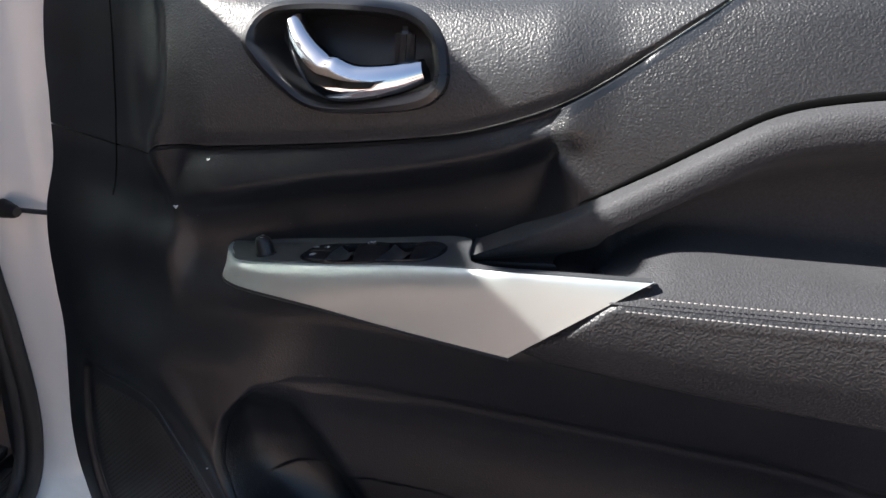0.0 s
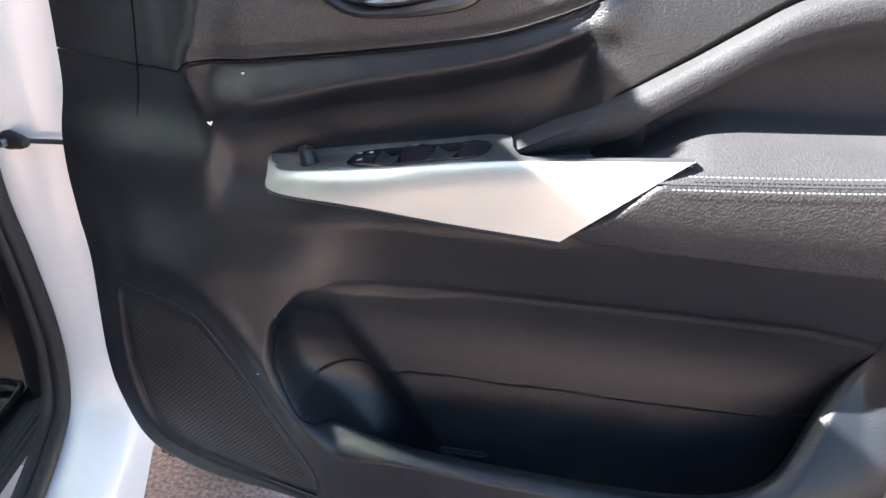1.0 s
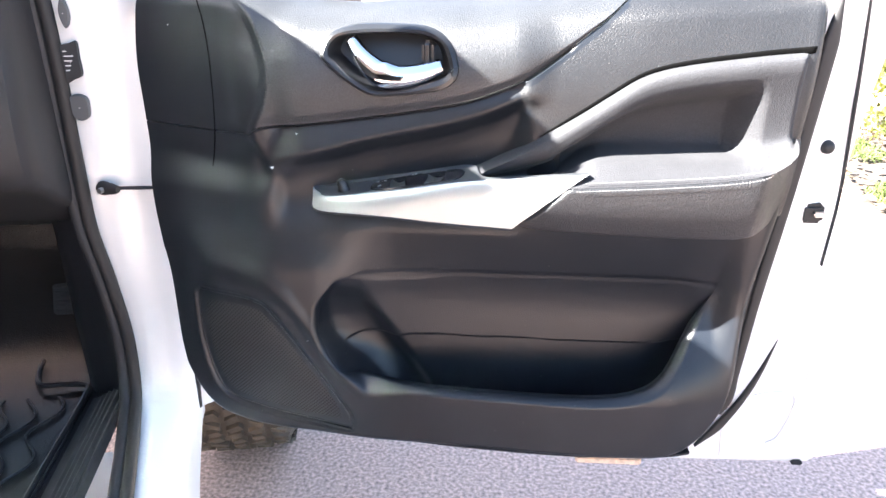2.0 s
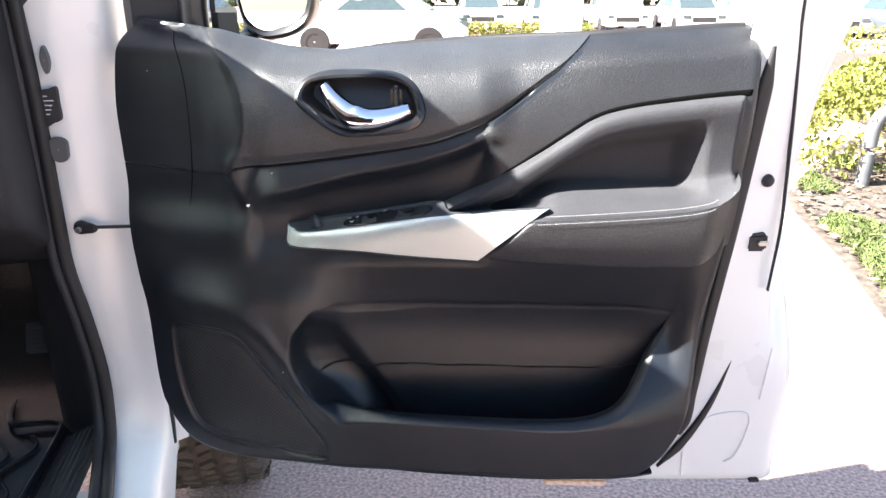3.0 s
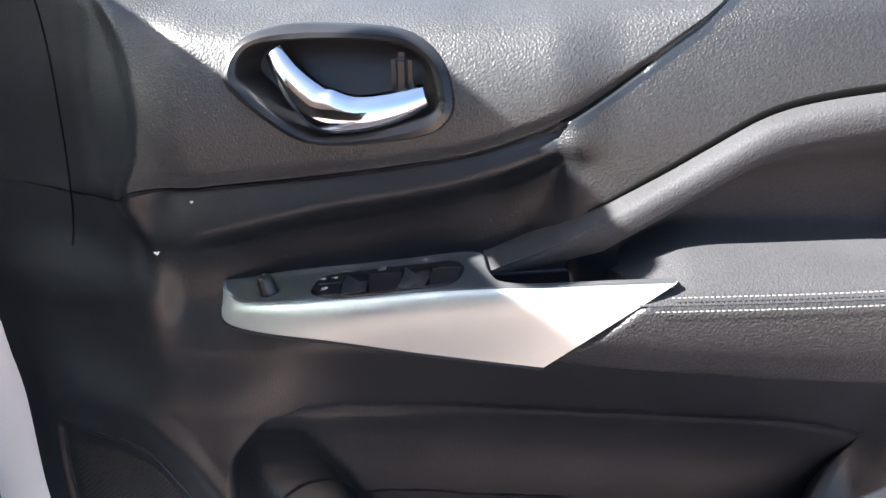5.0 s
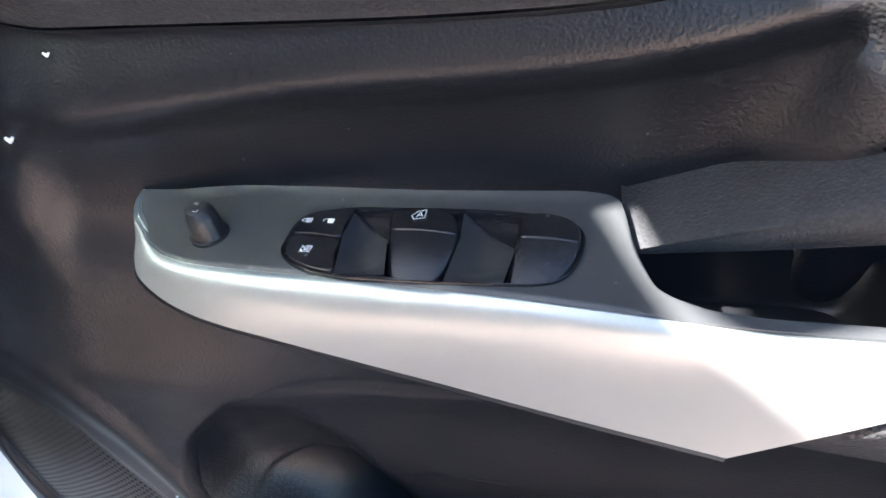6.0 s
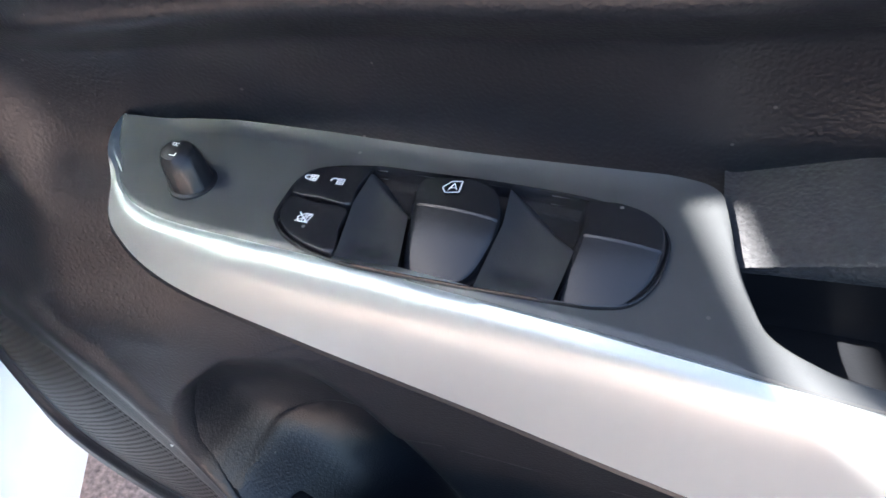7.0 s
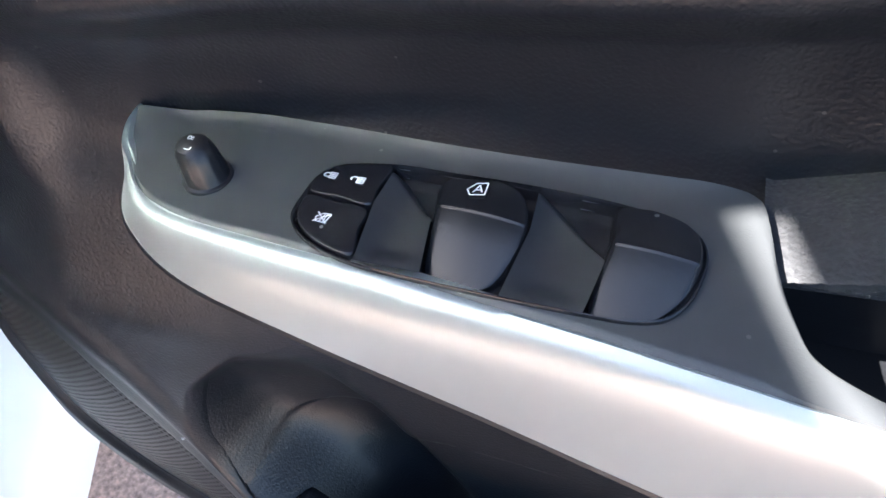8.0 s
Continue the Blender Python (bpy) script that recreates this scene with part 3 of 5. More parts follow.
plate = dpart("switch_plate", grid("switch_plate", P, PLATE_MAT, thick=(0, 0, -0.004), cut=lambda x, y, z: in_panel(x, 0, y)), label="satin dark plastic switch plate")

# pull cup behind the strip
def in_cup(x, y):
    """Height of the cup's brim: low at the back, up to the strip in front."""
    return float(CUP_RIM(x)) + 0.013 * min(1.0, max(0.0, (0.002 - y) / 0.058))


cup = run([(0.5535, -0.020), (0.5530, -0.004), (0.560, 0.0015), (0.60, 0.0025), (0.640, 0.002), (0.658, -0.002), (0.6655, -0.014), (0.667, -0.034), (0.660, -0.050), (0.64, -0.0565), (0.605, -0.0565), (0.575, -0.049), (0.560, -0.034)], 90, closed=True)
cc = cup.mean(0)
loops = []
for s, dz in ((1.03, -0.010), (1.03, -0.002), (1.015, 0.0006), (0.985, 0.0010), (0.955, -0.0006), (0.945, -0.004), (0.925, -0.024), (0.90, -0.030), (0.84, -0.033), (0.4, -0.033), (0.05, -0.033)):
    q = cc + (cup - cc) * s
    loops.append([(x, y, in_cup(x, y) + dz) for x, y in q])
pull_cup = dpart("pull_cup", loft("pull_cup", loops, SMOOTH_BLACK, cap="end"), label="black pull cup in the armrest")
for i in range(9):
    for j in range(3):
        x, y = 0.580 + 0.0085 * i, -0.046 + 0.011 * j
        z = in_cup(x, y) - 0.0332
        dpart("rubber_dot", tube("rubber_dot", [(x, y, z), (x, y, z + 0.0007)], [0.0016, 0.0011], SMOOTH_BLACK, sides=8), pull_cup)

# speaker grille
GRILLE = bpy.data.materials.new("perforated_speaker_grille")
GRILLE.use_nodes = True
nt = GRILLE.node_tree
bs = nt.nodes["Principled BSDF"]
co = nt.nodes.new("ShaderNodeTexCoord")
sep = nt.nodes.new("ShaderNodeSeparateXYZ")
nt.links.new(co.outputs["Object"], sep.inputs[0])


def node_math(op, a, b=None):
    n = nt.nodes.new("ShaderNodeMath")
    n.operation = op
    for k, q in enumerate((a, b)):
        if q is None:
            continue
        if isinstance(q, (int, float)):
            n.inputs[k].default_value = q
        else:
            nt.links.new(q, n.inputs[k])
    return n.outputs[0]


pitch = 0.0046
ca = node_math("COSINE", node_math("MULTIPLY", node_math("ADD", sep.outputs[0], sep.outputs[2]), 2 * math.pi / pitch / 1.414))
cb = node_math("COSINE", node_math("MULTIPLY", node_math("SUBTRACT", sep.outputs[0], sep.outputs[2]), 2 * math.pi / pitch / 1.414))
hole = node_math("GREATER_THAN", node_math("ADD", ca, cb), 0.55)
mx = nt.nodes.new("ShaderNodeMix")
mx.data_type = "RGBA"
mx.inputs[6].default_value = (0.014, 0.015, 0.018, 1)
mx.inputs[7].default_value = (0.003, 0.003, 0.003, 1)
nt.links.new(hole, mx.inputs[0])
nt.links.new(mx.outputs[2], bs.inputs["Base Color"])
nt.links.new(node_math("ADD", node_math("MULTIPLY", hole, 0.5), 0.42), bs.inputs["Roughness"])
bp = nt.nodes.new("ShaderNodeBump")
bp.inputs["Distance"].default_value = 0.001
bp.inputs["Strength"].default_value = 0.8
nt.links.new(node_math("MULTIPLY", hole, -1.0), bp.inputs["Height"])
nt.links.new(bp.outputs[0], bs.inputs["Normal"])

gc = g_loop.mean(0)
rows = []
for s, dy in ((1.05, 0.002), (1.035, 0.0002), (1.02, -0.0008), (1.008, 0.0), (1.0, 0.0015), (0.9, 0.0), (0.75, -0.002), (0.5, -0.004), (0.25, -0.005), (0.02, -0.005)):
    q = gc + (g_loop - gc) * s
    rows.append([(x, float(face_y(x, z)) + dy, z) for x, z in q])
dpart("speaker_frame", loft("speaker_frame", rows[:5], PLASTIC, cap=False), label="raised black speaker surround")
dpart("speaker_grille", loft("speaker_grille", rows[4:], GRILLE, cap="end"), label="perforated black speaker grille")

# ---- inner handle ----
fy = lambda q, d: [(x, float(ARM(x)) + float(lean(z)) + float(swell(x, z)) + d, z) for x, z in q]
bez = [fy(h_out, 0.006), fy(h_out, -0.003), fy(lerp(h_out, h_in, 0.12), -0.0065), fy(lerp(h_out, h_in, 0.5), -0.0085), fy(lerp(h_out, h_in, 0.85), -0.006), fy(h_in, -0.002), fy(h_in, 0.02)]
handle = dpart("handle_bezel", loft("handle_bezel", bez, BEZEL_MAT, cap=False), label="oval satin black handle surround")
hc = h_in.mean(0)
well = [fy(h_in, 0.0), fy(hc + (h_in - hc) * 0.97, 0.018), fy(hc + (h_in - hc) * 0.88, 0.034), fy(hc + (h_in - hc) * 0.5, 0.038), fy(hc + (h_in - hc) * 0.05, 0.038)]
dpart("handle_well", loft("handle_well", well, SMOOTH_BLACK, cap="end"), label="deep black finger well")
path = run([(0.373, 1.231), (0.387, 1.212), (0.404, 1.196), (0.419, 1.187), (0.445, 1.184), (0.475, 1.189), (0.503, 1.198)], 44)
half = np.interp(np.linspace(0, 1, 44), [0, 0.2, 0.38, 0.46, 0.6, 0.9, 1], [0.0090, 0.0135, 0.0175, 0.0190, 0.0155, 0.0120, 0.0100])
loops = []
for i, (x, z) in enumerate(path):
    d = path[min(i + 1, 43)] - path[max(i - 1, 0)]
    d /= np.linalg.norm(d)
    n = np.array((-d[1], d[0]))
    y = float(ARM(x)) + float(lean(z)) + float(swell(x, z)) + 0.004 - 0.012 * math.sin(i / 43 * math.pi)
    loops.append([(x + n[0] * half[i] * a, y + b, z + n[1] * half[i] * a) for a, b in ((1, 0.008), (1.0, 0.001), (0.75, -0.004), (0.35, -0.007), (0.0, -0.0082), (-0.4, -0.0078), (-0.8, -0.005), (-1, 0.002), (-0.9, 0.012), (0, 0.014))])
dpart("handle_lever", loft("handle_lever", loops, CHROME, sharp=50), label="curved chrome inner door handle")
dpart("lock_tab", box("lock_tab", (0.474, 0.008, 1.186), (0.491, 0.024, 1.232), BEZEL_MAT, 0.006, 3), label="black lock tab behind the lever")

# ---- white door shell round the card ----
out_x = spline([(0.49, 1.10), (0.52, 1.125), (0.60, 1.128), (1.0, 1.130), (1.2, 1.15), (1.36, 1.19), (1.8, 1.20)])
zs = np.linspace(0.515, 1.42, 60)
rows = []
for z in zs:
    xr = float(right_edge(min(max(z, 0.58), 1.32))) + 0.012 if z > 0.64 else lerp(0.80, 0.95, max(0, (z - 0.515) / 0.125))
    pts = [(xr - 0.03, 0.02), (xr, 0.004), (xr + 0.012, 0.012), (lerp(xr, float(out_x(z)), 0.5), 0.035), (lerp(xr, float(out_x(z)), 0.72), 0.06),
           (lerp(xr, float(out_x(z)), 0.80), 0.10), (float(out_x(z)) - 0.004, 0.118), (float(out_x(z)), 0.13), (float(out_x(z)) - 0.01, 0.145), (xr - 0.02, 0.15)]
    low = [(xr - 0.03, 0.03), (xr, 0.024), (xr + 0.03, 0.022), (lerp(xr, 1.14, 0.5), 0.024), (lerp(xr, 1.14, 0.72), 0.026), (lerp(xr, 1.14, 0.80), 0.027), (1.125, 0.028), (1.138, 0.034), (1.138, 0.06), (1.0, 0.15)]
    k = float(step(1.0, 0.72, z))
    pts = [(lerp(a[0], b[0], k), lerp(a[1], b[1], k)) for a, b in zip(pts, low)]
    rows.append([(x, y + 0.03 * (max(0.0, 0.532 - z) / 0.017) ** 2, z) for x, y in run(pts, 48)])
shell = dpart("inner_shell", grid("inner_shell", rows, WHITE), label="white painted rear edge of the door shell")
P = [[(x, y, z + 0.07 * float(step(0.75, 0.35, x)) * (z < 0.62)) for x in np.linspace(0.06, 1.12, 30)] for y, z in ((0.092, 0.62), (0.092, 0.56), (0.094, 0.535), (0.10, 0.525), (0.12, 0.52), (0.15, 0.53), (0.165, 0.60), (0.17, 0.9), (0.16, 1.25))]
dpart("outer_skin", grid("outer_skin", P, WHITE, flip=True), label="white painted outer door skin")


def ribbon(name, pts, width, mat, label, n=80, lift=0.002, round_=True):
    """A band along places (x, y, z), with its width along z or x."""
    p = run(pts, n)
    rows = []
    for k, d in ((-0.5, 0.004), (-0.5, 0.0), (-0.3, -lift), (0.0, -lift * 1.4), (0.3, -lift), (0.5, 0.0), (0.5, 0.004)):
        row = []
        for i, q in enumerate(p):
            t = p[min(i + 1, n - 1)] - p[max(i - 1, 0)]
            m = np.array((-t[2], 0, t[0]))
            m = m / (np.linalg.norm(m) + 1e-12)
            wd = width(i / (n - 1)) if callable(width) else width
            row.append(q + m * wd * k + np.array((0, d, 0)))
        rows.append(row)
    return dpart(name, grid(name, rows, mat), label=label)


# groove shade painted over the padded insert, belt seal on the sill, black edge band
gx = np.linspace(0.64, 1.0, 26)
# near-black ribbon, slightly proud, stands in for shade under the vinyl edge
ribbon("insert_groove_shade", [(x, float(face_y(x, fab_top(x) + 0.005)) - 0.0010, float(fab_top(x)) + 0.0034) for x in gx], lambda t: (0.0045 + 0.0045 * t) * min(1.0, 0.15 + 6 * t), GROOVE, "near-black ribbon painted as the shade under the vinyl edge", lift=0.0004)
gx = run([(0.1156, 1.2985), (0.136, 1.265), (0.146, 1.215), (0.148, 1.16), (0.1455, 1.10), (0.1424, 1.074), (0.134, 1.03)], 24)
ribbon("cover_joint", [(x, float(face_y(np.array(x), np.array(z))) - 0.0004, z) for x, z in gx], 0.0022, GROOVE, "fine joint in the hinge cover", lift=0.0001)
gx = np.linspace(0.36, 0.995, 28)
dpart("belt_seal", tube("belt_seal", [(x, float(face_y(np.array(x), sill(x))) + 0.005, float(sill(x)) - 0.001 - 0.006 * max(0.0, 1 - (x - 0.36) / 0.12)) for x in gx], 0.0055, RUBBER, sides=8), label="thin black window belt seal")
zz = np.linspace(1.288, 0.645, 30)
ribbon("edge_band", [(float(right_edge(z)) + 0.011, 0.003 - 0.004 * (z < 0.7), z) for z in zz], lambda t: (0.021 - 0.008 * t) * min(1.0, 0.25 + 9 * t), RUBBER, "black band at the card's rear edge")
ribbon("shell_seal", [(1.054, 0.020, 1.40), (1.0565, 0.020, 1.326), (1.059, 0.022, 1.30), (1.0715, 0.028, 1.19), (1.082, 0.034, 1.07), (1.086, 0.036, 1.0), (1.080, 0.031, 0.90)], lambda t: 0.0065 - 0.004 * t, RUBBER, "black rubber seal on the door's rear edge")
ribbon("shell_seal", [(1.046, 0.030, 0.811), (1.020, 0.020, 0.721), (0.996, 0.017, 0.660), (0.963, 0.015, 0.603), (0.930, 0.012, 0.566)], lambda t: 0.002 + 0.016 * t ** 1.1 * min(1.0, 0.05 + 5 * (1 - t)), RUBBER, "black rubber seal at the door's lower corner")
bump = dpart("bump_stop", tube("bump_stop", [(1.046, y, 1.088) for y in (0.04, 0.022, 0.018, 0.014, 0.012)], [0.010, 0.010, 0.0095, 0.007, 0.004], RUBBER, sides=20), label="round black rubber bump stop")
latch = dpart("door_latch", box("door_latch", (1.028, 0.018, 0.972), (1.062, 0.05, 1.002), RUBBER, 0.005), label="black door latch with a steel claw")
dpart("claw", box("claw", (1.044, 0.010, 0.985), (1.060, 0.02, 0.993), STEEL, 0.002), latch, "bright steel latch claw")
dpart("drain_plug", box("drain_plug", (1.101, 0.020, 0.5265), (1.119, 0.034, 0.534), RUBBER, 0.002), label="small black drain plug")
dpart("door_reflector", box("door_reflector", (0.722, -0.052, 0.572), (0.828, -0.03, 0.586), REFLECTOR, 0.003), label="pale amber reflector under the door card")
dpart("pocket_tab", box("pocket_tab", (0.490, 0.010, 0.60), (0.548, 0.020, 0.668), PLASTIC, 0.003), label="small black tab in the pocket")
# pressed shapes in the white lower shell
for pts in ([(0.985, 0.0215, 0.640), (1.02, 0.0215, 0.668), (1.075, 0.022, 0.672), (1.082, 0.022, 0.64), (1.068, 0.022, 0.585), (1.05, 0.0215, 0.57)], [(0.975, 0.0215, 0.60), (0.978, 0.0215, 0.54)], [(1.10, 0.0225, 0.80), (1.095, 0.0225, 0.70)]):
    dpart("pressed_rib", tube("pressed_rib", run(pts, 30), 0.0017, WHITE, sides=8), label="white pressed rib")

# window frame posts and the mirror outside
dpart("front_post", tube("front_post", [(0.126, 0.212, z) for z in np.linspace(1.22, 1.72, 8)], 0.025, SMOOTH_BLACK, sides=14, up=(0, 1, 0)), label="black front window post cover")
dpart("glass_channel", tube("glass_channel", [(0.160, 0.212, z) for z in np.linspace(1.22, 1.72, 8)], 0.0045, RUBBER, sides=8, up=(0, 1, 0)), label="black glass channel")
dpart("sail_panel", grid("sail_panel", [[(0.162, 0.198, z), (0.206 - 0.3 * (z - 1.26) * 0.2, 0.198, z)] for z in np.linspace(1.22, 1.325, 4)], SMOOTH_BLACK, thick=(0, 0.006, 0)), label="grey plastic mirror sail")
dpart("rear_post", tube("rear_post", [(1.019 + 0.02 * (z - 1.3), 0.055, z) for z in np.linspace(1.29, 1.75, 8)], 0.017, SMOOTH_BLACK, sides=12, up=(0, 1, 0)), label="black rear window post")
dpart("frame_post", grid("frame_post", [[(x, y, z) for x, y in ((1.03, 0.07), (1.04, 0.058), (1.06, 0.06), (1.10, 0.10), (1.18, 0.13), (1.19, 0.15))] for z in np.linspace(1.40, 1.78, 6)], WHITE), label="white window frame")
m_out = run([(0.196, 1.48), (0.196, 1.40), (0.203, 1.345), (0.213, 1.305), (0.235, 1.283), (0.262, 1.280), (0.300, 1.290), (0.326, 1.312), (0.336, 1.35), (0.34, 1.42), (0.335, 1.48), (0.30, 1.50), (0.23, 1.50)], 70, closed=True)
m_c = m_out.mean(0)
rows = []
for k, y in ((0.84, 0.206), (0.88, 0.200), (0.93, 0.196), (0.98, 0.202), (1.0, 0.215), (0.98, 0.26), (0.85, 0.30), (0.5, 0.33), (0.05, 0.34)):
    q = m_c + (m_out - m_c) * k
    rows.append([(x, y, z) for x, z in q])
mirror = dpart("door_mirror", loft("door_mirror", rows, SMOOTH_BLACK, cap=False), label="dark grey outside mirror housing")
MIRROR = material("mirror_glass", (0.9, 0.92, 0.92), 0.02, metal=1.0, vary=0.0, rough_vary=0.0)
q = m_c + (m_out - m_c) * 0.86
dpart("mirror_glass", loft("mirror_glass", [[(x, 0.2075 + 0.24 * (x - 0.27) + 0.02 * (z - 1.4), z) for x, z in m_c + (q - m_c) * k] for k in (1.0, 0.6, 0.02)], MIRROR, cap=False), mirror, "silvered mirror glass")
dpart("mirror_arm", tube("mirror_arm", [(0.20, 0.12, 1.255), (0.205, 0.17, 1.262), (0.225, 0.25, 1.30)], 0.016, SMOOTH_BLACK, sides=10), mirror, "black mirror arm")

dpart("frame_corner", grid("frame_corner", [[(x, 0.212 + 0.02 * (k == 0), z) for k, x in enumerate(np.linspace(0.0, 0.105, 6))] for z in np.linspace(1.24, 1.72, 6)], PLATE_MAT, thick=(0, 0.01, 0)), label="dark grey window frame corner")
# pale flecks of dust
for x, z, r in ((0.244, 1.043, 0.0028), (0.287, 1.097, 0.0018), (0.286, 0.767, 0.0014), (0.705, 0.60, 0.0012), (0.075, 1.24, 0.0012)):
    y = float(face_y(np.array(x), np.array(z))) - 0.0009
    dpart("dust_fleck", tube("dust_fleck", [(x - r, y, z + 0.3 * r), (x, y - 0.0004, z - 0.2 * r), (x + 0.7 * r, y, z + 0.6 * r)], [0.3 * r, 0.55 * r, 0.3 * r], INK, sides=6), label="pale fleck of dust")

# ---- switches on the plate ----
def on_plate(dz):
    return lambda x, y: float(plate_z(x)) + dz


rows = []
for s, dz in ((1.0, -0.001), (1.0, 0.0008), (0.99, 0.0011), (0.975, 0.0002), (0.97, -0.0055), (0.6, -0.0055), (0.05, -0.0055)):
    q = bc + (bez_loop - bc) * s
    rows.append([(x, y, float(plate_z(x)) + dz + 0.0008) for x, y in q])
switch_base = dpart("switch_panel", loft("switch_panel", rows, BUTTON_MAT, cap="end"), label="black window switch panel with a raised rim")


def button(name, loop, height, label, sag=0.0, tilt=0.0, mat=None, n=72):
    q = run(loop, n, closed=True)
    c = q.mean(0)
    out = []
    for s, f in ((1.0, -0.5), (1.0, 0.55), (0.985, 0.8), (0.955, 0.95), (0.90, 1.0), (0.7, 1.0), (0.4, 1.0), (0.05, 1.0)):
        p = c + (q - c) * s
        out.append([(x, y, float(plate_z(x)) + 0.0006 + height * f + tilt * (y - c[1]) - sag * (1 - s) * (1 if f == 1.0 else 0)) for x, y in p])
    return dpart(name, loft(name, out, mat or BUTTON_MAT, cap="end", sharp=60), switch_base, label)


button("lock_button", [(0.4022, -0.0065), (0.4030, 0.0025), (0.4085, 0.0082), (0.4185, 0.0098), (0.4283, 0.0098), (0.4268, -0.0015), (0.4262, -0.0105), (0.414, -0.0085)], 0.0022, "black rocker with white lock signs")
button("window_lock_button", [(0.4022, -0.0085), (0.413, -0.0103), (0.4262, -0.0125), (0.4270, -0.022), (0.4285, -0.0335), (0.4180, -0.0315), (0.4075, -0.0255), (0.4022, -0.018)], 0.0022, "black button with a white window sign")
win_a = [(0.4490, 0.0040), (0.4500, -0.010), (0.4540, -0.0378), (0.4640, -0.0386), (0.4725, -0.0376), (0.4792, -0.0310), (0.4818, -0.0170), (0.4806, -0.0050), (0.4755, 0.0030), (0.462, 0.0068)]
win_b = [(0.5085, -0.0010), (0.5080, -0.015), (0.5050, -0.0425), (0.515, -0.0428), (0.5235, -0.0418), (0.5315, -0.0335), (0.5345, -0.0210), (0.5340, -0.0105), (0.5290, -0.0050), (0.519, -0.0015)]


def split_switch(name, loop, mid, label):
    """A window switch whose front half slopes down from a ridge line."""
    q = run(loop, 160, closed=True)
    c = q.mean(0)
    y0, y1 = q[:, 1].max() - 0.0002, q[:, 1].min() + 0.0002
    rows = []
    for t in np.concatenate([[0, 0], np.linspace(0, 1, 130), [1, 1]]):
        y = lerp(y0, y1, t)
        cut = []
        for p, r in zip(q, np.roll(q, -1, 0)):
            if (p[1] > y) != (r[1] > y):
                cut.append(p[0] + (y - p[1]) / (r[1] - p[1]) * (r[0] - p[0]))
        xa, xb = (min(cut), max(cut)) if cut else (c[0], c[0])
        row = []
        for k in np.concatenate([[0], np.linspace(0, 1, 30), [1]]):
            x = lerp(xa, xb, k)
            d = y - (mid - 0.16 * (x - c[0]))
            e = max(0.0, -d)
            h = 0.0056 - 0.0004 * float(step(0.0001, -0.0003, d)) - (0.31 * e + 2.0 * e * e if d < 0 else 0.12 * d) - 5.0 * (x - c[0]) ** 2
            near = min(x - xa, xb - x, y0 - y, y - y1)
            h = h - 0.0020 * (1 - float(step(0.0, 0.0018, near))) ** 2
            row.append((x, y, float(plate_z(x)) + 0.0004 + h))
        row[0] = (row[0][0], row[0][1], row[0][2] - 0.006)
        row[-1] = (row[-1][0], row[-1][1], row[-1][2] - 0.006)
        rows.append(row)
    rows[0] = [(x, y, z - 0.006) for x, y, z in rows[0]]
    rows[-1] = [(x, y, z - 0.006) for x, y, z in rows[-1]]
    me = grid(name, rows, BUTTON_MAT, flip=True)
    me.set_sharp_from_angle(angle=radians(50))
    return dpart(name, me, switch_base, label)


split_switch("window_switch", win_a, -0.0115, "black ridged window switch with a white sign")
split_switch("window_switch", win_b, -0.0200, "black ridged window switch")
SCOOP_MAT = material("satin_black_scoop", (0.030, 0.032, 0.036), 0.33, grain=0.12, grain_size=0.0007)
SCOOPS = (((0.4291, 0.4272, 0.4296), (0.4488, 0.4500, 0.4530), 0.0098, -0.0012, -0.0345), ((0.4822, 0.4828, 0.4790), (0.5068, 0.5072, 0.5040), 0.0062, -0.0115, -0.0415))
for lx, rx, ya, yb_, yf in SCOOPS:
    P = []
    for v in np.linspace(0, 1, 60):
        row = []
        for k in np.linspace(0, 1, 40):
            x = lerp(np.interp(v, (0, 0.4, 1), lx), np.interp(v, (0, 0.4, 1), rx), k)
            y = lerp(lerp(ya, yb_, k ** 1.4), yf - 0.10 * (x - lx[0]), v)
            d = v - 0.03 - 0.30 * k ** 1.5
            front = 0.0012 - 0.0045 * math.sin(math.pi * k ** 0.9) ** 1.2 * float(step(1.0, 0.72, v)) + 0.0008 * k
            z = float(plate_z(x)) + lerp(-0.0050, front, float(step(-0.11, 0.03, d)))
            row.append((x, y, z))
        P.append(row)
    dpart("finger_scoop", grid("finger_scoop", P, SCOOP_MAT, flip=True), switch_base, "satin black finger scoop")


def print_lines(name, strokes, dz, width, parent):
    """White printed signs: flat bars laid on the plate's slope."""
    vs, fs = [], []
    for a, b in strokes:
        a, b = np.array(a), np.array(b)
        d = (b - a) / (np.linalg.norm(b - a) + 1e-9)
        n = np.array((-d[1], d[0])) * width / 2
        k = len(vs)
        for p in (a - n, b - n, b + n, a + n):
            vs.append((p[0], p[1], float(plate_z(p[0])) + dz))
        fs.append((k, k + 1, k + 2, k + 3))
    return dpart(name, mesh(name, vs, fs, INK, smooth=False), parent, "white printed sign")


def placed(strokes, at, k, turn):
    c, s = math.cos(turn), math.sin(turn)
    return [tuple((at[0] + k * (c * x - s * y), at[1] + k * (s * x + c * y)) for x, y in st) for st in strokes]


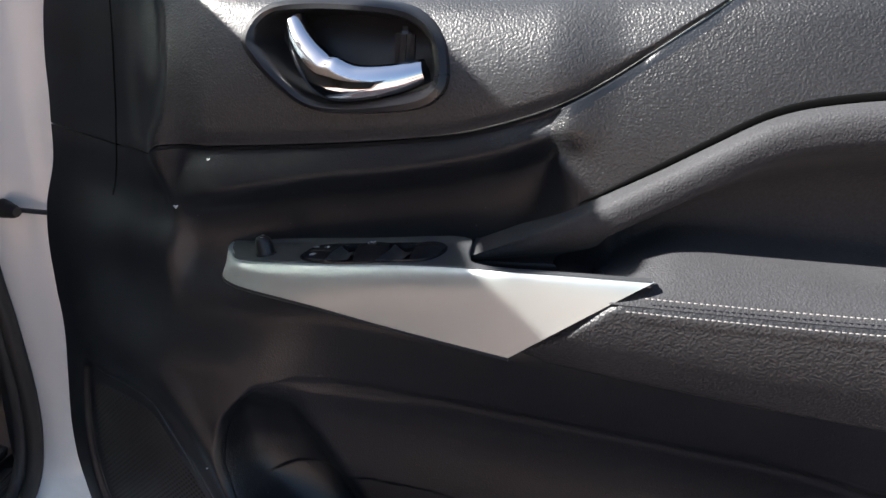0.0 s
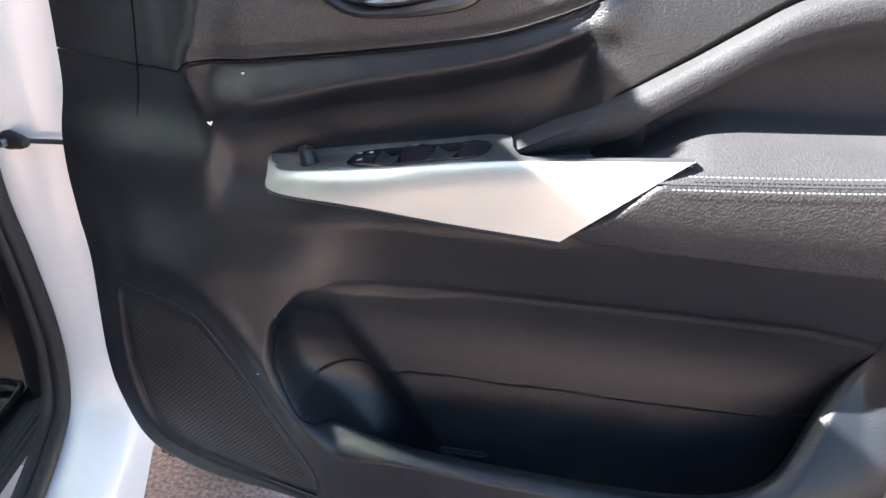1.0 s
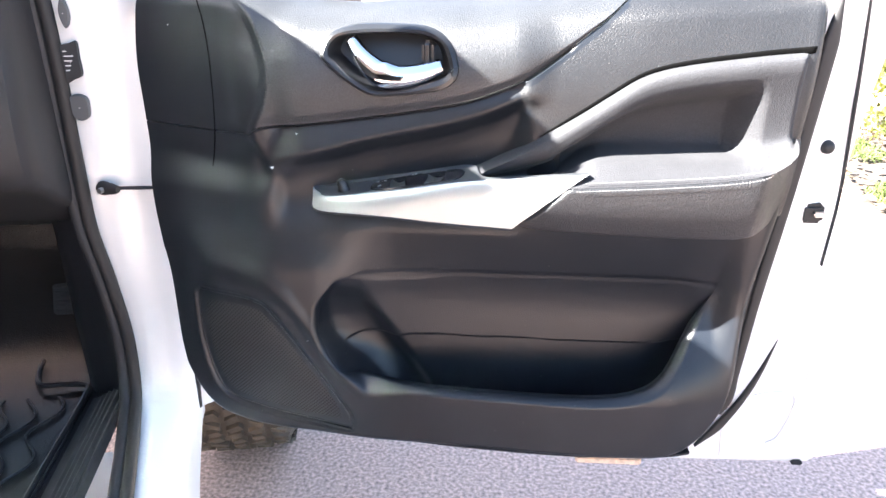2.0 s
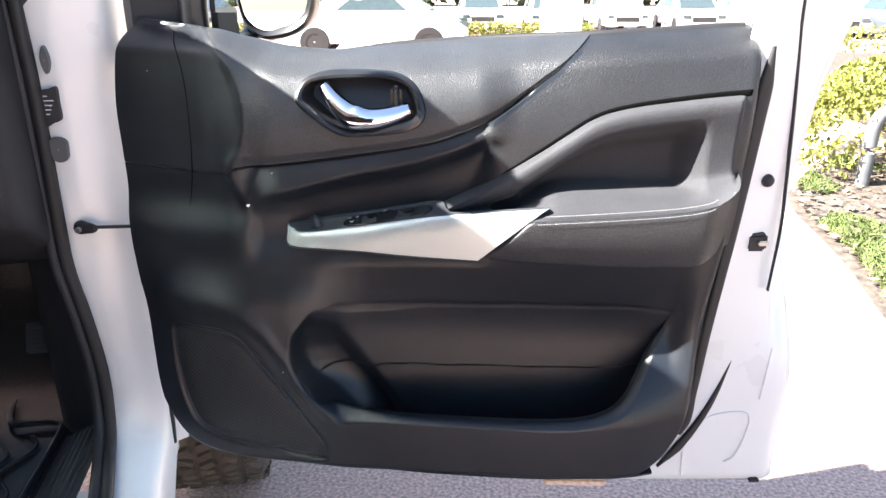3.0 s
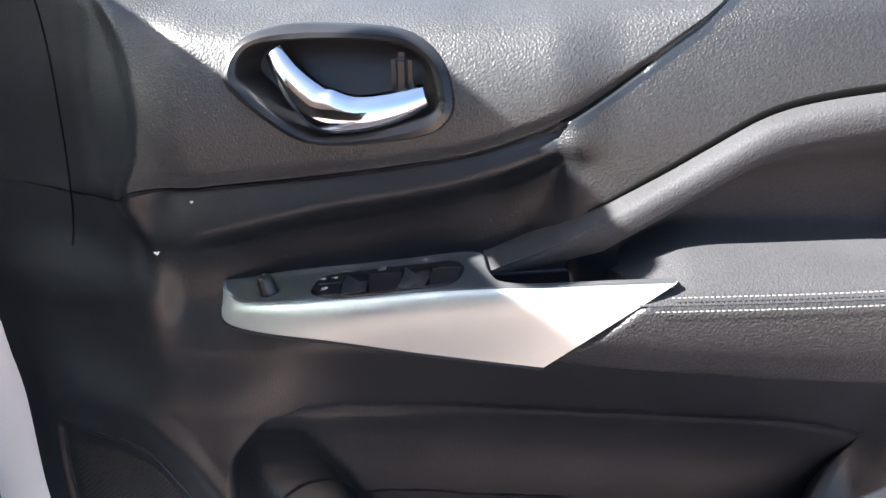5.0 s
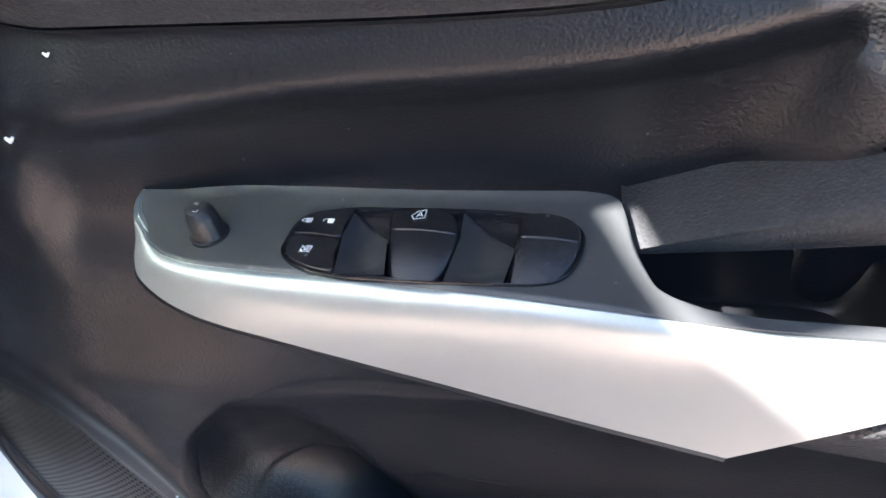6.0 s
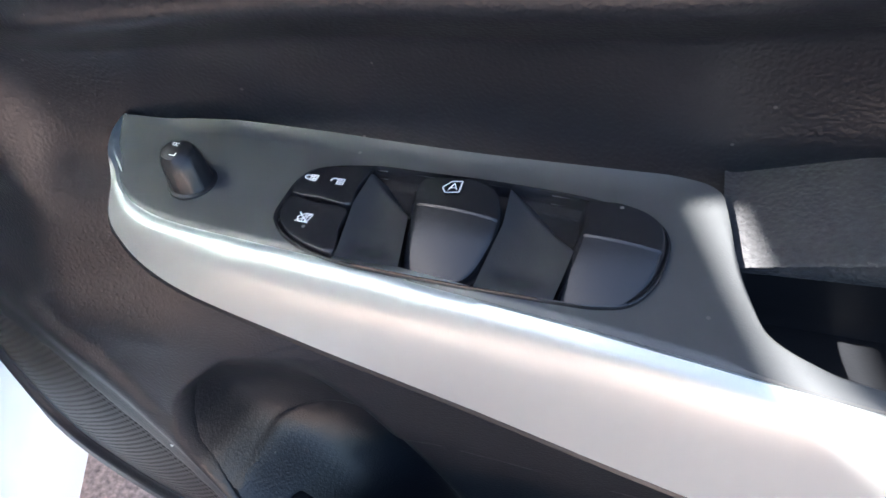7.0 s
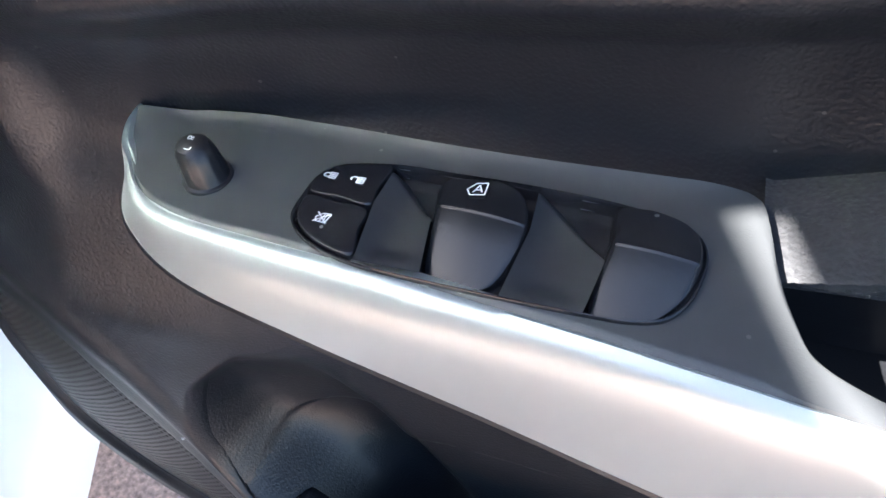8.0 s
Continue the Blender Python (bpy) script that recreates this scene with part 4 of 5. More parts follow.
BOLT = [((-0.1, -0.55), (1, -0.55)), ((-0.1, -0.2), (1, -0.2)), ((-0.1, 0.15), (1, 0.15)), ((-0.1, 0.5), (1, 0.5)), ((0.0, -0.6), (0.0, 0.6)), ((0.95, -0.6), (0.95, 0.6)), ((0.45, -0.6), (0.45, 0.6))]
SHUT = BOLT + [((-0.1, 0.35), (-0.7, 0.35)), ((-0.7, 0.35), (-0.95, 0.0)), ((-0.95, 0.0), (-0.7, -0.35)), ((-0.7, -0.35), (-0.1, -0.35))]
OPEN = BOLT + [((-0.1, 0.35), (-0.6, 0.55)), ((-0.6, 0.55), (-1.05, 0.3)), ((-1.05, 0.3), (-1.0, -0.15))]
print_lines("lock_sign", placed(SHUT, (0.4070, 0.0016), 0.0026, -0.10), 0.0032, 0.0006, switch_base)
print_lines("unlock_sign", placed(OPEN, (0.4182, 0.0004), 0.0026, -0.10), 0.0032, 0.0006, switch_base)
PANE = [((-0.8, 0.0), (0.0, 0.75)), ((0.0, 0.75), (1.0, 0.75)), ((1.0, 0.75), (0.8, -0.7)), ((0.8, -0.7), (-0.5, -0.7)), ((-0.5, -0.7), (-0.8, 0.0))]
print_lines("window_sign", placed(PANE + [((-0.9, 0.8), (1.0, -0.8)), ((-0.9, -0.8), (1.0, 0.8)), ((0, -0.6), (0.2, 0.7)), ((0.5, -0.6), (0.5, 0.7))], (0.4124, -0.0195), 0.0028, -0.12), 0.0032, 0.0005, switch_base)
print_lines("auto_sign", placed(PANE + [((-0.25, -0.4), (0.3, 0.5)), ((0.3, 0.5), (0.55, -0.4)), ((-0.05, -0.1), (0.5, -0.1))], (0.4618, -0.0012), 0.0038, 0.12), 0.0058, 0.0005, switch_base)

# mirror knob
kx, ky = 0.3580, -0.0035
kz = float(plate_z(kx))
prof = [(0.0098, 0.0), (0.0098, 0.0012), (0.0085, 0.0016), (0.0080, 0.004), (0.0076, 0.010), (0.0072, 0.0128), (0.0060, 0.0150), (0.0040, 0.0160), (0.0005, 0.0163)]
rows = []
for r, h in prof:
    row = []
    for k in range(48):
        a = 2 * math.pi * k / 48
        rr = r * (1 + (0.03 if (k % 4 < 2 and 0.003 < h < 0.012) else 0.0))
        row.append((kx + rr * math.cos(a) - 0.30 * h, ky + rr * math.sin(a) + 0.12 * h, kz + h + 0.19 * rr * math.cos(a) * 0.5))
    rows.append(row)
knob = dpart("mirror_knob", loft("mirror_knob", rows, SMOOTH_BLACK, cap="end", sharp=30), label="small black mirror adjusting knob")
LET = {"L": [((0, 1), (0, 0)), ((0, 0), (0.7, 0))], "R": [((0, 0), (0, 1)), ((0, 1), (0.6, 1)), ((0.6, 1), (0.6, 0.5)), ((0.6, 0.5), (0, 0.5)), ((0.2, 0.5), (0.7, 0))]}
vs, fs = [], []
for ch, ax, ay in (("R", kx - 0.0035, ky + 0.0022), ("L", kx - 0.0022, ky - 0.0032)):
    for a, b in LET[ch]:
        a, b = np.array(a) * 0.0022, np.array(b) * 0.0022
        a, b = np.array((-a[1], a[0])), np.array((-b[1], b[0]))
        d = (b - a) / np.linalg.norm(b - a)
        n = np.array((-d[1], d[0])) * 0.0002
        k = len(vs)
        for p in (a - n, b - n, b + n, a + n):
            vs.append((ax + p[0], ay + p[1], kz + 0.0170))
        fs.append((k, k + 1, k + 2, k + 3))
dpart("knob_letters", mesh("knob_letters", vs, fs, INK, smooth=False), knob, "white letters L and R")

# ---- pickup body beside the door ----
BH, BU = np.array((0.0, 0.17, 0.0)), np.array((-0.2, 0.98, 0.0))
BU = BU / np.linalg.norm(BU)
BV = np.array((BU[1], -BU[0], 0.0))


def B(u, v, z):
    """A place by its distance ahead of the hinges, outwards from them, and its height."""
    return BH + BU * u + BV * v + np.array((0, 0, z))


truck = thing("pickup_truck", "white pickup with its driver's door open", "pickup truck", at=tuple(B(0.6, -0.8, 0)))
TRUCK_AT = Vector(B(0.6, -0.8, 0))


def tpart(name, me, label="", parent=None):
    me.transform(Matrix.Translation(-TRUCK_AT))
    return part(name, me, parent or truck, label)


def sheet(rows):
    return np.array([[B(*p) for p in row] for row in rows])


seal_path = run([(0.0, -0.128, 1.60), (0.0, -0.124, 1.35), (0.0, -0.121, 1.2), (0.0, -0.124, 1.0), (0.0, -0.124, 0.89), (0.0, -0.111, 0.79), (0.0, -0.101, 0.68), (-0.004, -0.101, 0.60), (-0.03, -0.099, 0.545), (-0.09, -0.090, 0.525), (-0.2, -0.07, 0.52), (-0.6, 0.0, 0.515)], 120)
out_path = run([(0.035, -0.006, 1.60), (0.035, -0.012, 1.35), (0.035, -0.014, 1.2), (0.035, -0.014, 1.0), (0.035, -0.014, 0.89), (0.035, -0.012, 0.79), (0.035, -0.008, 0.68), (0.030, -0.008, 0.60), (0.0, -0.018, 0.52), (-0.07, -0.015, 0.485), (-0.2, 0.005, 0.475), (-0.6, 0.08, 0.47)], 120)
rows = []
for t, bulge in ((-0.10, -0.01), (0.0, 0.0), (0.25, 0.006), (0.5, 0.010), (0.75, 0.008), (0.92, 0.002), (1.0, -0.006), (1.08, -0.03), (1.12, -0.10)):
    row = []
    for a, b in zip(seal_path, out_path):
        low = step(0.60, 0.50, a[2])
        p = lerp(a, b, t)
        row.append((p[0] - bulge * (1 - low), p[1], p[2] + bulge * low))
    rows.append(row)
tpart("door_jamb", grid("door_jamb", sheet(rows), WHITE), "white painted door jamb and sill")
seal = tube("weatherstrip", [B(a[0] - 0.006 * (1 - step(0.6, 0.5, a[2])), a[1] - 0.011, a[2] + 0.008 * step(0.6, 0.5, a[2])) for a in seal_path], 0.0115, RUBBER, sides=12, up=tuple(BV))
tpart("weatherstrip", seal, "black rubber door seal")
tpart("seal_flap", tube("seal_flap", [B(a[0] - 0.004, a[1] - 0.030, a[2] + 0.006) for a in seal_path], 0.011, DARK, sides=10, up=tuple(BV)), "black seal cover strip")

# footwell
KICK = material("blue_black_plastic", (0.020, 0.022, 0.027), 0.45, grain=0.3, grain_size=0.002)
CARPET = material("black_carpet", (0.010, 0.010, 0.011), 0.95, grain=1.0, grain_size=0.004, speck=0.3)
tpart("kick_panel", grid("kick_panel", sheet([[(0.004 + 0.45 * k, -0.138 - 0.11 * step(0.0, 0.3, k) - 0.03 * k, z) for k in np.linspace(0, 1, 20)] for z in np.linspace(0.46, 1.3, 12)]), KICK), "dark plastic kick panel")
tpart("sill_cover", grid("sill_cover", sheet([[(u, lerp(-0.135, -0.235, k), 0.523 - 0.045 * step(0.15, 1.0, k) + 0.0025 * math.cos(k * 40) * (0.15 < k < 0.8)) for u in np.linspace(0.08, -0.7, 12)] for k in np.linspace(0, 1, 60)]), DARK), "dark ribbed sill cover")
tpart("cab_floor", grid("cab_floor", sheet([[(u, v, 0.475 + 0.25 * float(step(0.25, 0.65, u))) for u in np.linspace(-1.2, 0.75, 24)] for v in np.linspace(-0.2, -1.5, 8)]), CARPET, flip=True), "dark carpet cab floor")
dash = [(-0.10, 1.42), (-0.13, 1.25), (-0.155, 1.10), (-0.15, 1.02), (-0.09, 0.985), (0.0, 0.925), (0.12, 0.86), (0.45, 0.76), (0.62, 0.9), (0.62, 1.38), (0.2, 1.44)]
dl = run(dash, 80, closed=True)
dc = dl.mean(0)
rows = []
for s, v in ((0.9, -0.150), (0.965, -0.152), (0.99, -0.160), (1.0, -0.185), (1.0, -0.5), (1.0, -1.45)):
    rows.append([B(dc[0] + (u - dc[0]) * s, v, dc[1] + (z - dc[1]) * s) for u, z in dl])
tpart("dashboard", loft("dashboard", rows, DARK), "dark dashboard end")
ped = box("foot_rest", (-0.026, -0.008, -0.034), (0.026, 0.008, 0.034), DARK, 0.004)
ped.transform(Matrix.Translation(B(0.23, -0.305, 0.640)) @ Matrix.Rotation(radians(11), 4, "Z") @ Matrix.Rotation(radians(-25), 4, "X"))
ped_ob = tpart("foot_rest", ped, "grey ribbed foot rest pad")
for k in range(6):
    rb = box("rib", (-0.02, -0.0105, -0.026 + 0.0098 * k), (0.02, -0.007, -0.0215 + 0.0098 * k), DARK, 0.001, 1)
    rb.transform(Matrix.Translation(B(0.23, -0.305, 0.640)) @ Matrix.Rotation(radians(11), 4, "Z") @ Matrix.Rotation(radians(-25), 4, "X"))
    tpart("rib", rb, parent=ped_ob)

# unseen pillar, roof and screen over the footwell, set to shade the door
pil = run([(0.30, -0.14, 1.21), (0.10, -0.17, 1.395), (-0.19, -0.232, 1.572), (-0.39, -0.282, 1.662), (-0.60, -0.30, 1.715), (-0.9, -0.31, 1.74), (-1.3, -0.31, 1.75), (-2.2, -0.30, 1.74)], 60)
tpart("roof_pillar", tube("roof_pillar", [B(*p) for p in pil], 0.05, WHITE, sides=12), "white windscreen pillar and roof rail")
# unseen stem and head added only to shade the door beside the pillar
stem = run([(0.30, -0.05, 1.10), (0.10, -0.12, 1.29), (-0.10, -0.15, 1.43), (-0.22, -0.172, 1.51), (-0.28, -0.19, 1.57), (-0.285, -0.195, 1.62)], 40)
shade_caster = tpart("shade_stem", tube("shade_stem", [B(*p) for p in stem], 0.024, RUBBER, sides=12), "unseen black stem added to carry a shade caster by the pillar")
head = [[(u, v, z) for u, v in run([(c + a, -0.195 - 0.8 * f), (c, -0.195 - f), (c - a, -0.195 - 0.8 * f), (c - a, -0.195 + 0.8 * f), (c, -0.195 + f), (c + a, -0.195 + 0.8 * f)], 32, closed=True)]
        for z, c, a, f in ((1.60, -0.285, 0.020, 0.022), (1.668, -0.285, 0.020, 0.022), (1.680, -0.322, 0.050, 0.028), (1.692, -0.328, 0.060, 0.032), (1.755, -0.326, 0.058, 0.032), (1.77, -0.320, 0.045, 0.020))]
tpart("shade_head", loft("shade_head", [[B(*p) for p in row] for row in head], RUBBER), "unseen rounded black head added to shade the door", shade_caster)
tpart("roof", grid("roof", sheet([[(u, v, 1.725 + 0.03 * math.sin((v + 0.31) / -1.2 * math.pi)) for u in np.linspace(-0.58, -2.2, 12)] for v in np.linspace(-0.31, -1.5, 14)]), WHITE, thick=(0, 0, 0.03)), "white cab roof")
GLASS = bpy.data.materials.new("tinted_glass")
GLASS.use_nodes = True
gb = GLASS.node_tree.nodes["Principled BSDF"]
gb.inputs["Transmission Weight"].default_value = 1.0
gb.inputs["Roughness"].default_value = 0.0
gb.inputs["IOR"].default_value = 1.45
gb.inputs["Base Color"].default_value = (0.6, 0.68, 0.66, 1)
tpart("windscreen", grid("windscreen", sheet([[(u, lerp(float(np.interp(-u, [-0.30, -0.10, 0.19, 0.39, 0.62], [-0.165, -0.19, -0.25, -0.30, -0.32])), -1.5, k), float(np.interp(-u, [-0.32, -0.10, 0.19, 0.39, 0.62], [1.185, 1.355, 1.54, 1.652, 1.72]))) for u in np.linspace(0.30, -0.60, 16)] for k in np.linspace(0, 1, 10)]), GLASS, thick=(0, 0, 0.005)), "tinted windscreen")
tpart("far_side", grid("far_side", sheet([[(u, -1.52, z) for u in np.linspace(0.6, -2.2, 6)] for z in (0.4, 0.9, 1.3, 1.76)]), DARK, thick=tuple(BV * 0.03)), "dark far side of the cab")
tpart("cab_back", grid("cab_back", sheet([[(-2.2, v, z) for v in np.linspace(-0.05, -1.52, 6)] for z in (0.4, 0.9, 1.3, 1.76)]), DARK, thick=tuple(-BU * 0.03)), "dark cab rear wall")
# fender ahead of the hinges
rows = []
for z, v in ((1.26, -0.12), (1.22, -0.02), (1.15, 0.03), (0.95, 0.055), (0.78, 0.06)):
    rows.append([(u, v, z - (0.0 if u < 0.9 else 0.05)) for u in np.linspace(0.055, 1.5, 30)])
tpart("fender", grid("fender", sheet(rows), WHITE, thick=tuple(-BV * 0.01)), "white front fender")
tpart("bonnet", grid("bonnet", sheet([[(u, v, 1.262 + 0.03 * math.sin((v + 0.1) / -1.4 * math.pi)) for u in np.linspace(0.2, 1.5, 8)] for v in np.linspace(-0.11, -1.5, 10)]), WHITE, thick=(0, 0, 0.02)), "white bonnet")
tpart("rocker", grid("rocker", sheet([[(u, v, z) for u in np.linspace(0.10, -2.2, 30)] for v, z in ((-0.03, 0.475), (-0.02, 0.455), (-0.02, 0.41), (-0.05, 0.36), (-0.15, 0.32), (-0.4, 0.32))]), WHITE), "white rocker panel under the door")
flange = tube("fender_flange", [B(*p) for p in ((0.035, -0.012, 0.62), (0.035, -0.01, 0.52), (0.03, -0.012, 0.47))], 0.006, RUBBER, sides=8)
tpart("fender_flange", flange, "black seal at the fender's lower edge")
tpart("fender_tail", grid("fender_tail", sheet([[(0.04 + 0.02 * k, lerp(-0.02, 0.012, k), z) for k in np.linspace(0, 1, 6)] for z in np.linspace(0.80, 0.46, 10)]), WHITE, thick=tuple(BU * 0.008)), "white rear edge of the fender")

# jamb details
def disc(name, loop, mat, label, thick=0.003, u0=-0.012):
    q = run(loop, 40, closed=True)
    c = q.mean(0)
    loops = []
    for s, du in ((1.0, 0.01), (1.0, -0.001), (0.93, -thick), (0.5, -thick), (0.04, -thick)):
        p = c + (run(loop, 40, closed=True) - c) * s
        loops.append([B(u0 + du, a, b) for a, b in p])
    return tpart(name, loft(name, loops, mat, cap=False), label)


disc("jamb_plug", [(-0.1125, 1.262), (-0.106, 1.277), (-0.1005, 1.262), (-0.1005, 1.245), (-0.107, 1.231), (-0.1125, 1.245)], GREY_PLUG, "oval grey rubber plug in the jamb", u0=-0.008)
disc("jamb_plug", [(-0.123, 1.123), (-0.110, 1.126), (-0.098, 1.119), (-0.097, 1.105), (-0.100, 1.088), (-0.112, 1.083), (-0.122, 1.089), (-0.1245, 1.105)], GREY_PLUG, "rounded square grey rubber plug in the jamb", u0=-0.008)
disc("maker_plate", [(-0.1235, 1.203), (-0.110, 1.207), (-0.0975, 1.210), (-0.0975, 1.183), (-0.098, 1.157), (-0.110, 1.151), (-0.1235, 1.146), (-0.1235, 1.175)], DARK, "dark maker's plate with pale unreadable rows", thick=0.001, u0=-0.0085)
for k in range(5):
    z = 1.195 - 0.0075 * k
    bar = sheet([[(-0.0105, v, z + dz) for v in (-0.119, -0.119 + 0.006 + 0.003 * ((k * 7) % 4))] for dz in (0, 0.0018)])
    tpart("plate_bar", grid("plate_bar", bar, INK, smooth=False), "pale bar of printing")
# check strap
strap_a, strap_b = B(-0.015, -0.093, 0.966), B(0.01, -0.005, 0.955)
tpart("check_strap", tube("check_strap", [lerp(strap_a, strap_b, k) for k in np.linspace(0, 1.25, 8)], 0.0055, RUBBER, sides=8, flat=0.55), "black steel door check strap")
tpart("strap_pivot", tube("strap_pivot", [strap_a + np.array((0.004 * k, -0.001 * k, 0)) for k in range(-4, 7)], [0.006, 0.011, 0.0125, 0.0125, 0.012, 0.011, 0.010, 0.010, 0.009, 0.008, 0.006], RUBBER, sides=10), "black pivot bracket of the strap")
tpart("pivot_bolt", tube("pivot_bolt", [strap_a + np.array((-0.004, -0.017, 0)), strap_a + np.array((-0.002, -0.007, 0))], 0.005, STEEL, sides=10), "bright pivot bolt")
for z in (1.118, 0.735):
    for dz in (0.013, -0.013):
        tpart("hinge", tube("hinge", [B(0.045, v, z + dz) for v in np.linspace(-0.04, 0.03, 6)], [0.007, 0.010, 0.010, 0.010, 0.010, 0.008], WHITE, sides=10), "white painted door hinge knuckle")

# front wheel under the door
wheel = tpart("front_wheel", mesh("hub", [tuple(B(0.62, 0.0, 0.375))], [], DARK), "front wheel with an off-road tyre")
TYRE = material("dusty_tyre_rubber", (0.075, 0.058, 0.044), 0.85, grain=0.6, grain_size=0.004, vary=0.35, vary_size=0.05)
tc = np.array((0.62, 0.0, 0.375))
rows = []
for v, r in ((-0.125, 0.22), (-0.132, 0.29), (-0.128, 0.345), (-0.112, 0.367), (-0.06, 0.372), (0.0, 0.373), (0.06, 0.372), (0.112, 0.367), (0.128, 0.345), (0.132, 0.29), (0.125, 0.22)):
    rows.append([B(tc[0] + r * math.cos(a), tc[1] + v, tc[2] + r * math.sin(a)) for a in np.linspace(0, 2 * math.pi, 80, endpoint=False)])
tyre = tpart("tyre", loft("tyre", rows, TYRE, cap=False), "dusty all-terrain tyre", wheel)
bs_, fs_ = [], []
rnd = random.Random(21)
for k in range(64):
    a0 = 2 * math.pi * k / 64
    for j, v0 in enumerate((-0.104, -0.052, 0.0, 0.052, 0.104)):
        base = len(bs_)
        a = a0 + (math.pi / 64 if j % 2 else 0) + rnd.uniform(-0.006, 0.006)
        sk = rnd.choice((-0.022, 0.022, 0.012))
        w1, w2, long = rnd.uniform(0.016, 0.024), rnd.uniform(0.016, 0.024), rnd.uniform(0.026, 0.036)
        for dr in (-0.004, 0.012 - (0.005 if abs(v0) > 0.1 else 0)):
            t = 0.86 if dr > 0 else 1.0
            for dv, da in ((-w1, -long + sk), (w1 * 0.6, -long * 1.1 - sk), (w2 * 1.1, 0.0), (w2, long - sk), (-w2 * 0.5, long + sk), (-w1 * 1.1, 0.004)):
                r = 0.372 + dr
                bs_.append(B(tc[0] + r * math.cos(a + da * t), tc[1] + v0 + dv * t, tc[2] + r * math.sin(a + da * t)))
        fs_.append(tuple(base + 6 + q for q in range(6)))
        for q in range(6):
            fs_.append((base + q, base + (q + 1) % 6, base + 6 + (q + 1) % 6, base + 6 + q))
treads = tpart("tread", mesh("tread", bs_, fs_, TYRE, smooth=False), "chunky tread blocks", wheel)
tagged(treads, kind="stuff")
rim_rows = [[B(tc[0] + r * math.cos(a), tc[1] + v, tc[2] + r * math.sin(a)) for a in np.linspace(0, 2 * math.pi, 48, endpoint=False)] for v, r in ((-0.12, 0.22), (0.12, 0.22), (0.11, 0.2), (0.06, 0.19), (0.07, 0.08), (0.085, 0.05), (0.085, 0.003))]
tpart("rim", loft("rim", rim_rows, STEEL, cap=False), "alloy wheel rim", wheel)

# rubber mat on the floor
mat_ob = thing("floor_mat", "black moulded rubber mat on the cab floor", "floor mat", at=tuple(B(0.0, -0.5, 0.478)))
MAT_AT = Vector(B(0.0, -0.5, 0.478))


def mpart(name, me, label=""):
    me.transform(Matrix.Translation(-MAT_AT))
    return part(name, me, mat_ob, label)


MATRUB = material("black_mat_rubber", (0.012, 0.012, 0.0135), 0.45, grain=0.4, grain_size=0.003, speck=0.4)
mpart("sheet", grid("sheet", sheet([[(u, v, 0.482 + 0.25 * float(step(0.25, 0.65, u))) for u in np.linspace(-0.5, 0.5, 30)] for v in np.linspace(-0.245, -0.75, 12)]), MATRUB, thick=(0, 0, -0.004), flip=True))
edge_pts = run([(-0.5, -0.25, 0.492), (-0.2, -0.25, 0.492), (0.07, -0.245, 0.492), (0.11, -0.26, 0.493), (0.115, -0.30, 0.495), (0.115, -0.345, 0.497), (0.16, -0.37, 0.493), (0.22, -0.38, 0.494)], 60)
mpart("raised_rim", tube("raised_rim", [B(*p) for p in edge_pts], 0.006, MATRUB, sides=8), "raised rim of the mat")
for k in range(9):
    v = -0.30 - 0.045 * k
    mpart("tread_rib", tube("tread_rib", [B(u, v + 0.02 * math.sin(u * 40 + k), 0.487) for u in np.linspace(-0.45, 0.08, 40)], 0.0035, MATRUB, sides=6))

# ---- ground and garden bed ----
ASPHALT = material("worn_pink_grey_asphalt", (0.50, 0.36, 0.305), 0.9, grain=0.6, grain_size=0.006, vary=0.5, vary_size=0.010)
CONCRETE = material("pale_concrete", (0.62, 0.6, 0.57), 0.85, grain=0.4, grain_size=0.004, vary=0.08, vary_size=0.4)
SOIL = material("leaf_strewn_soil", (0.085, 0.066, 0.052), 0.95, grain=1.0, grain_size=0.02, vary=0.55, vary_size=0.06)
LITTER = material("dry_leaves", (0.17, 0.125, 0.085), 0.8, vary=0.5, vary_size=0.03)
GRASS = material("grass_blades", (0.09, 0.12, 0.03), 0.7, vary=0.4, vary_size=0.1)
LEAF = material("sunlit_hedge_leaves", (0.17, 0.18, 0.035), 0.45, vary=0.45, vary_size=0.12)
fall = lambda y: float(np.interp(y, [9.0, 28.0], [0.0, -0.75]))
ground = new("ground", grid("ground", [[(x, y, fall(y)) for x in (-900, -20, 1.5, 40, 900)] for y in (-900, -10, 5, 9, 28, 60, 900)], ASPHALT, smooth=False))
tagged(ground, "pale pinkish worn asphalt of a car park", "ground", kind="structure")

bed_edge = spline([(-6, 1.75), (0.0, 2.15), (1.6, 2.36), (2.3, 2.53), (3.4, 2.70), (3.9, 2.95), (4.6, 3.6), (5.2, 4.6)])
rows = []
for t in np.linspace(0, 1, 30):
    rows.append([(lerp(float(bed_edge(y)), 9.0, t), y, 0.012 + 0.03 * float(step(0, 0.08, t)) + 0.02 * noise.noise(Vector((t * 9, y, 0)))) for y in np.linspace(-6, 13, 80)])
bed = new("garden_bed", grid("garden_bed", rows, SOIL))
tagged(bed, "bare brown garden soil with dry leaves", "garden bed", kind="structure")


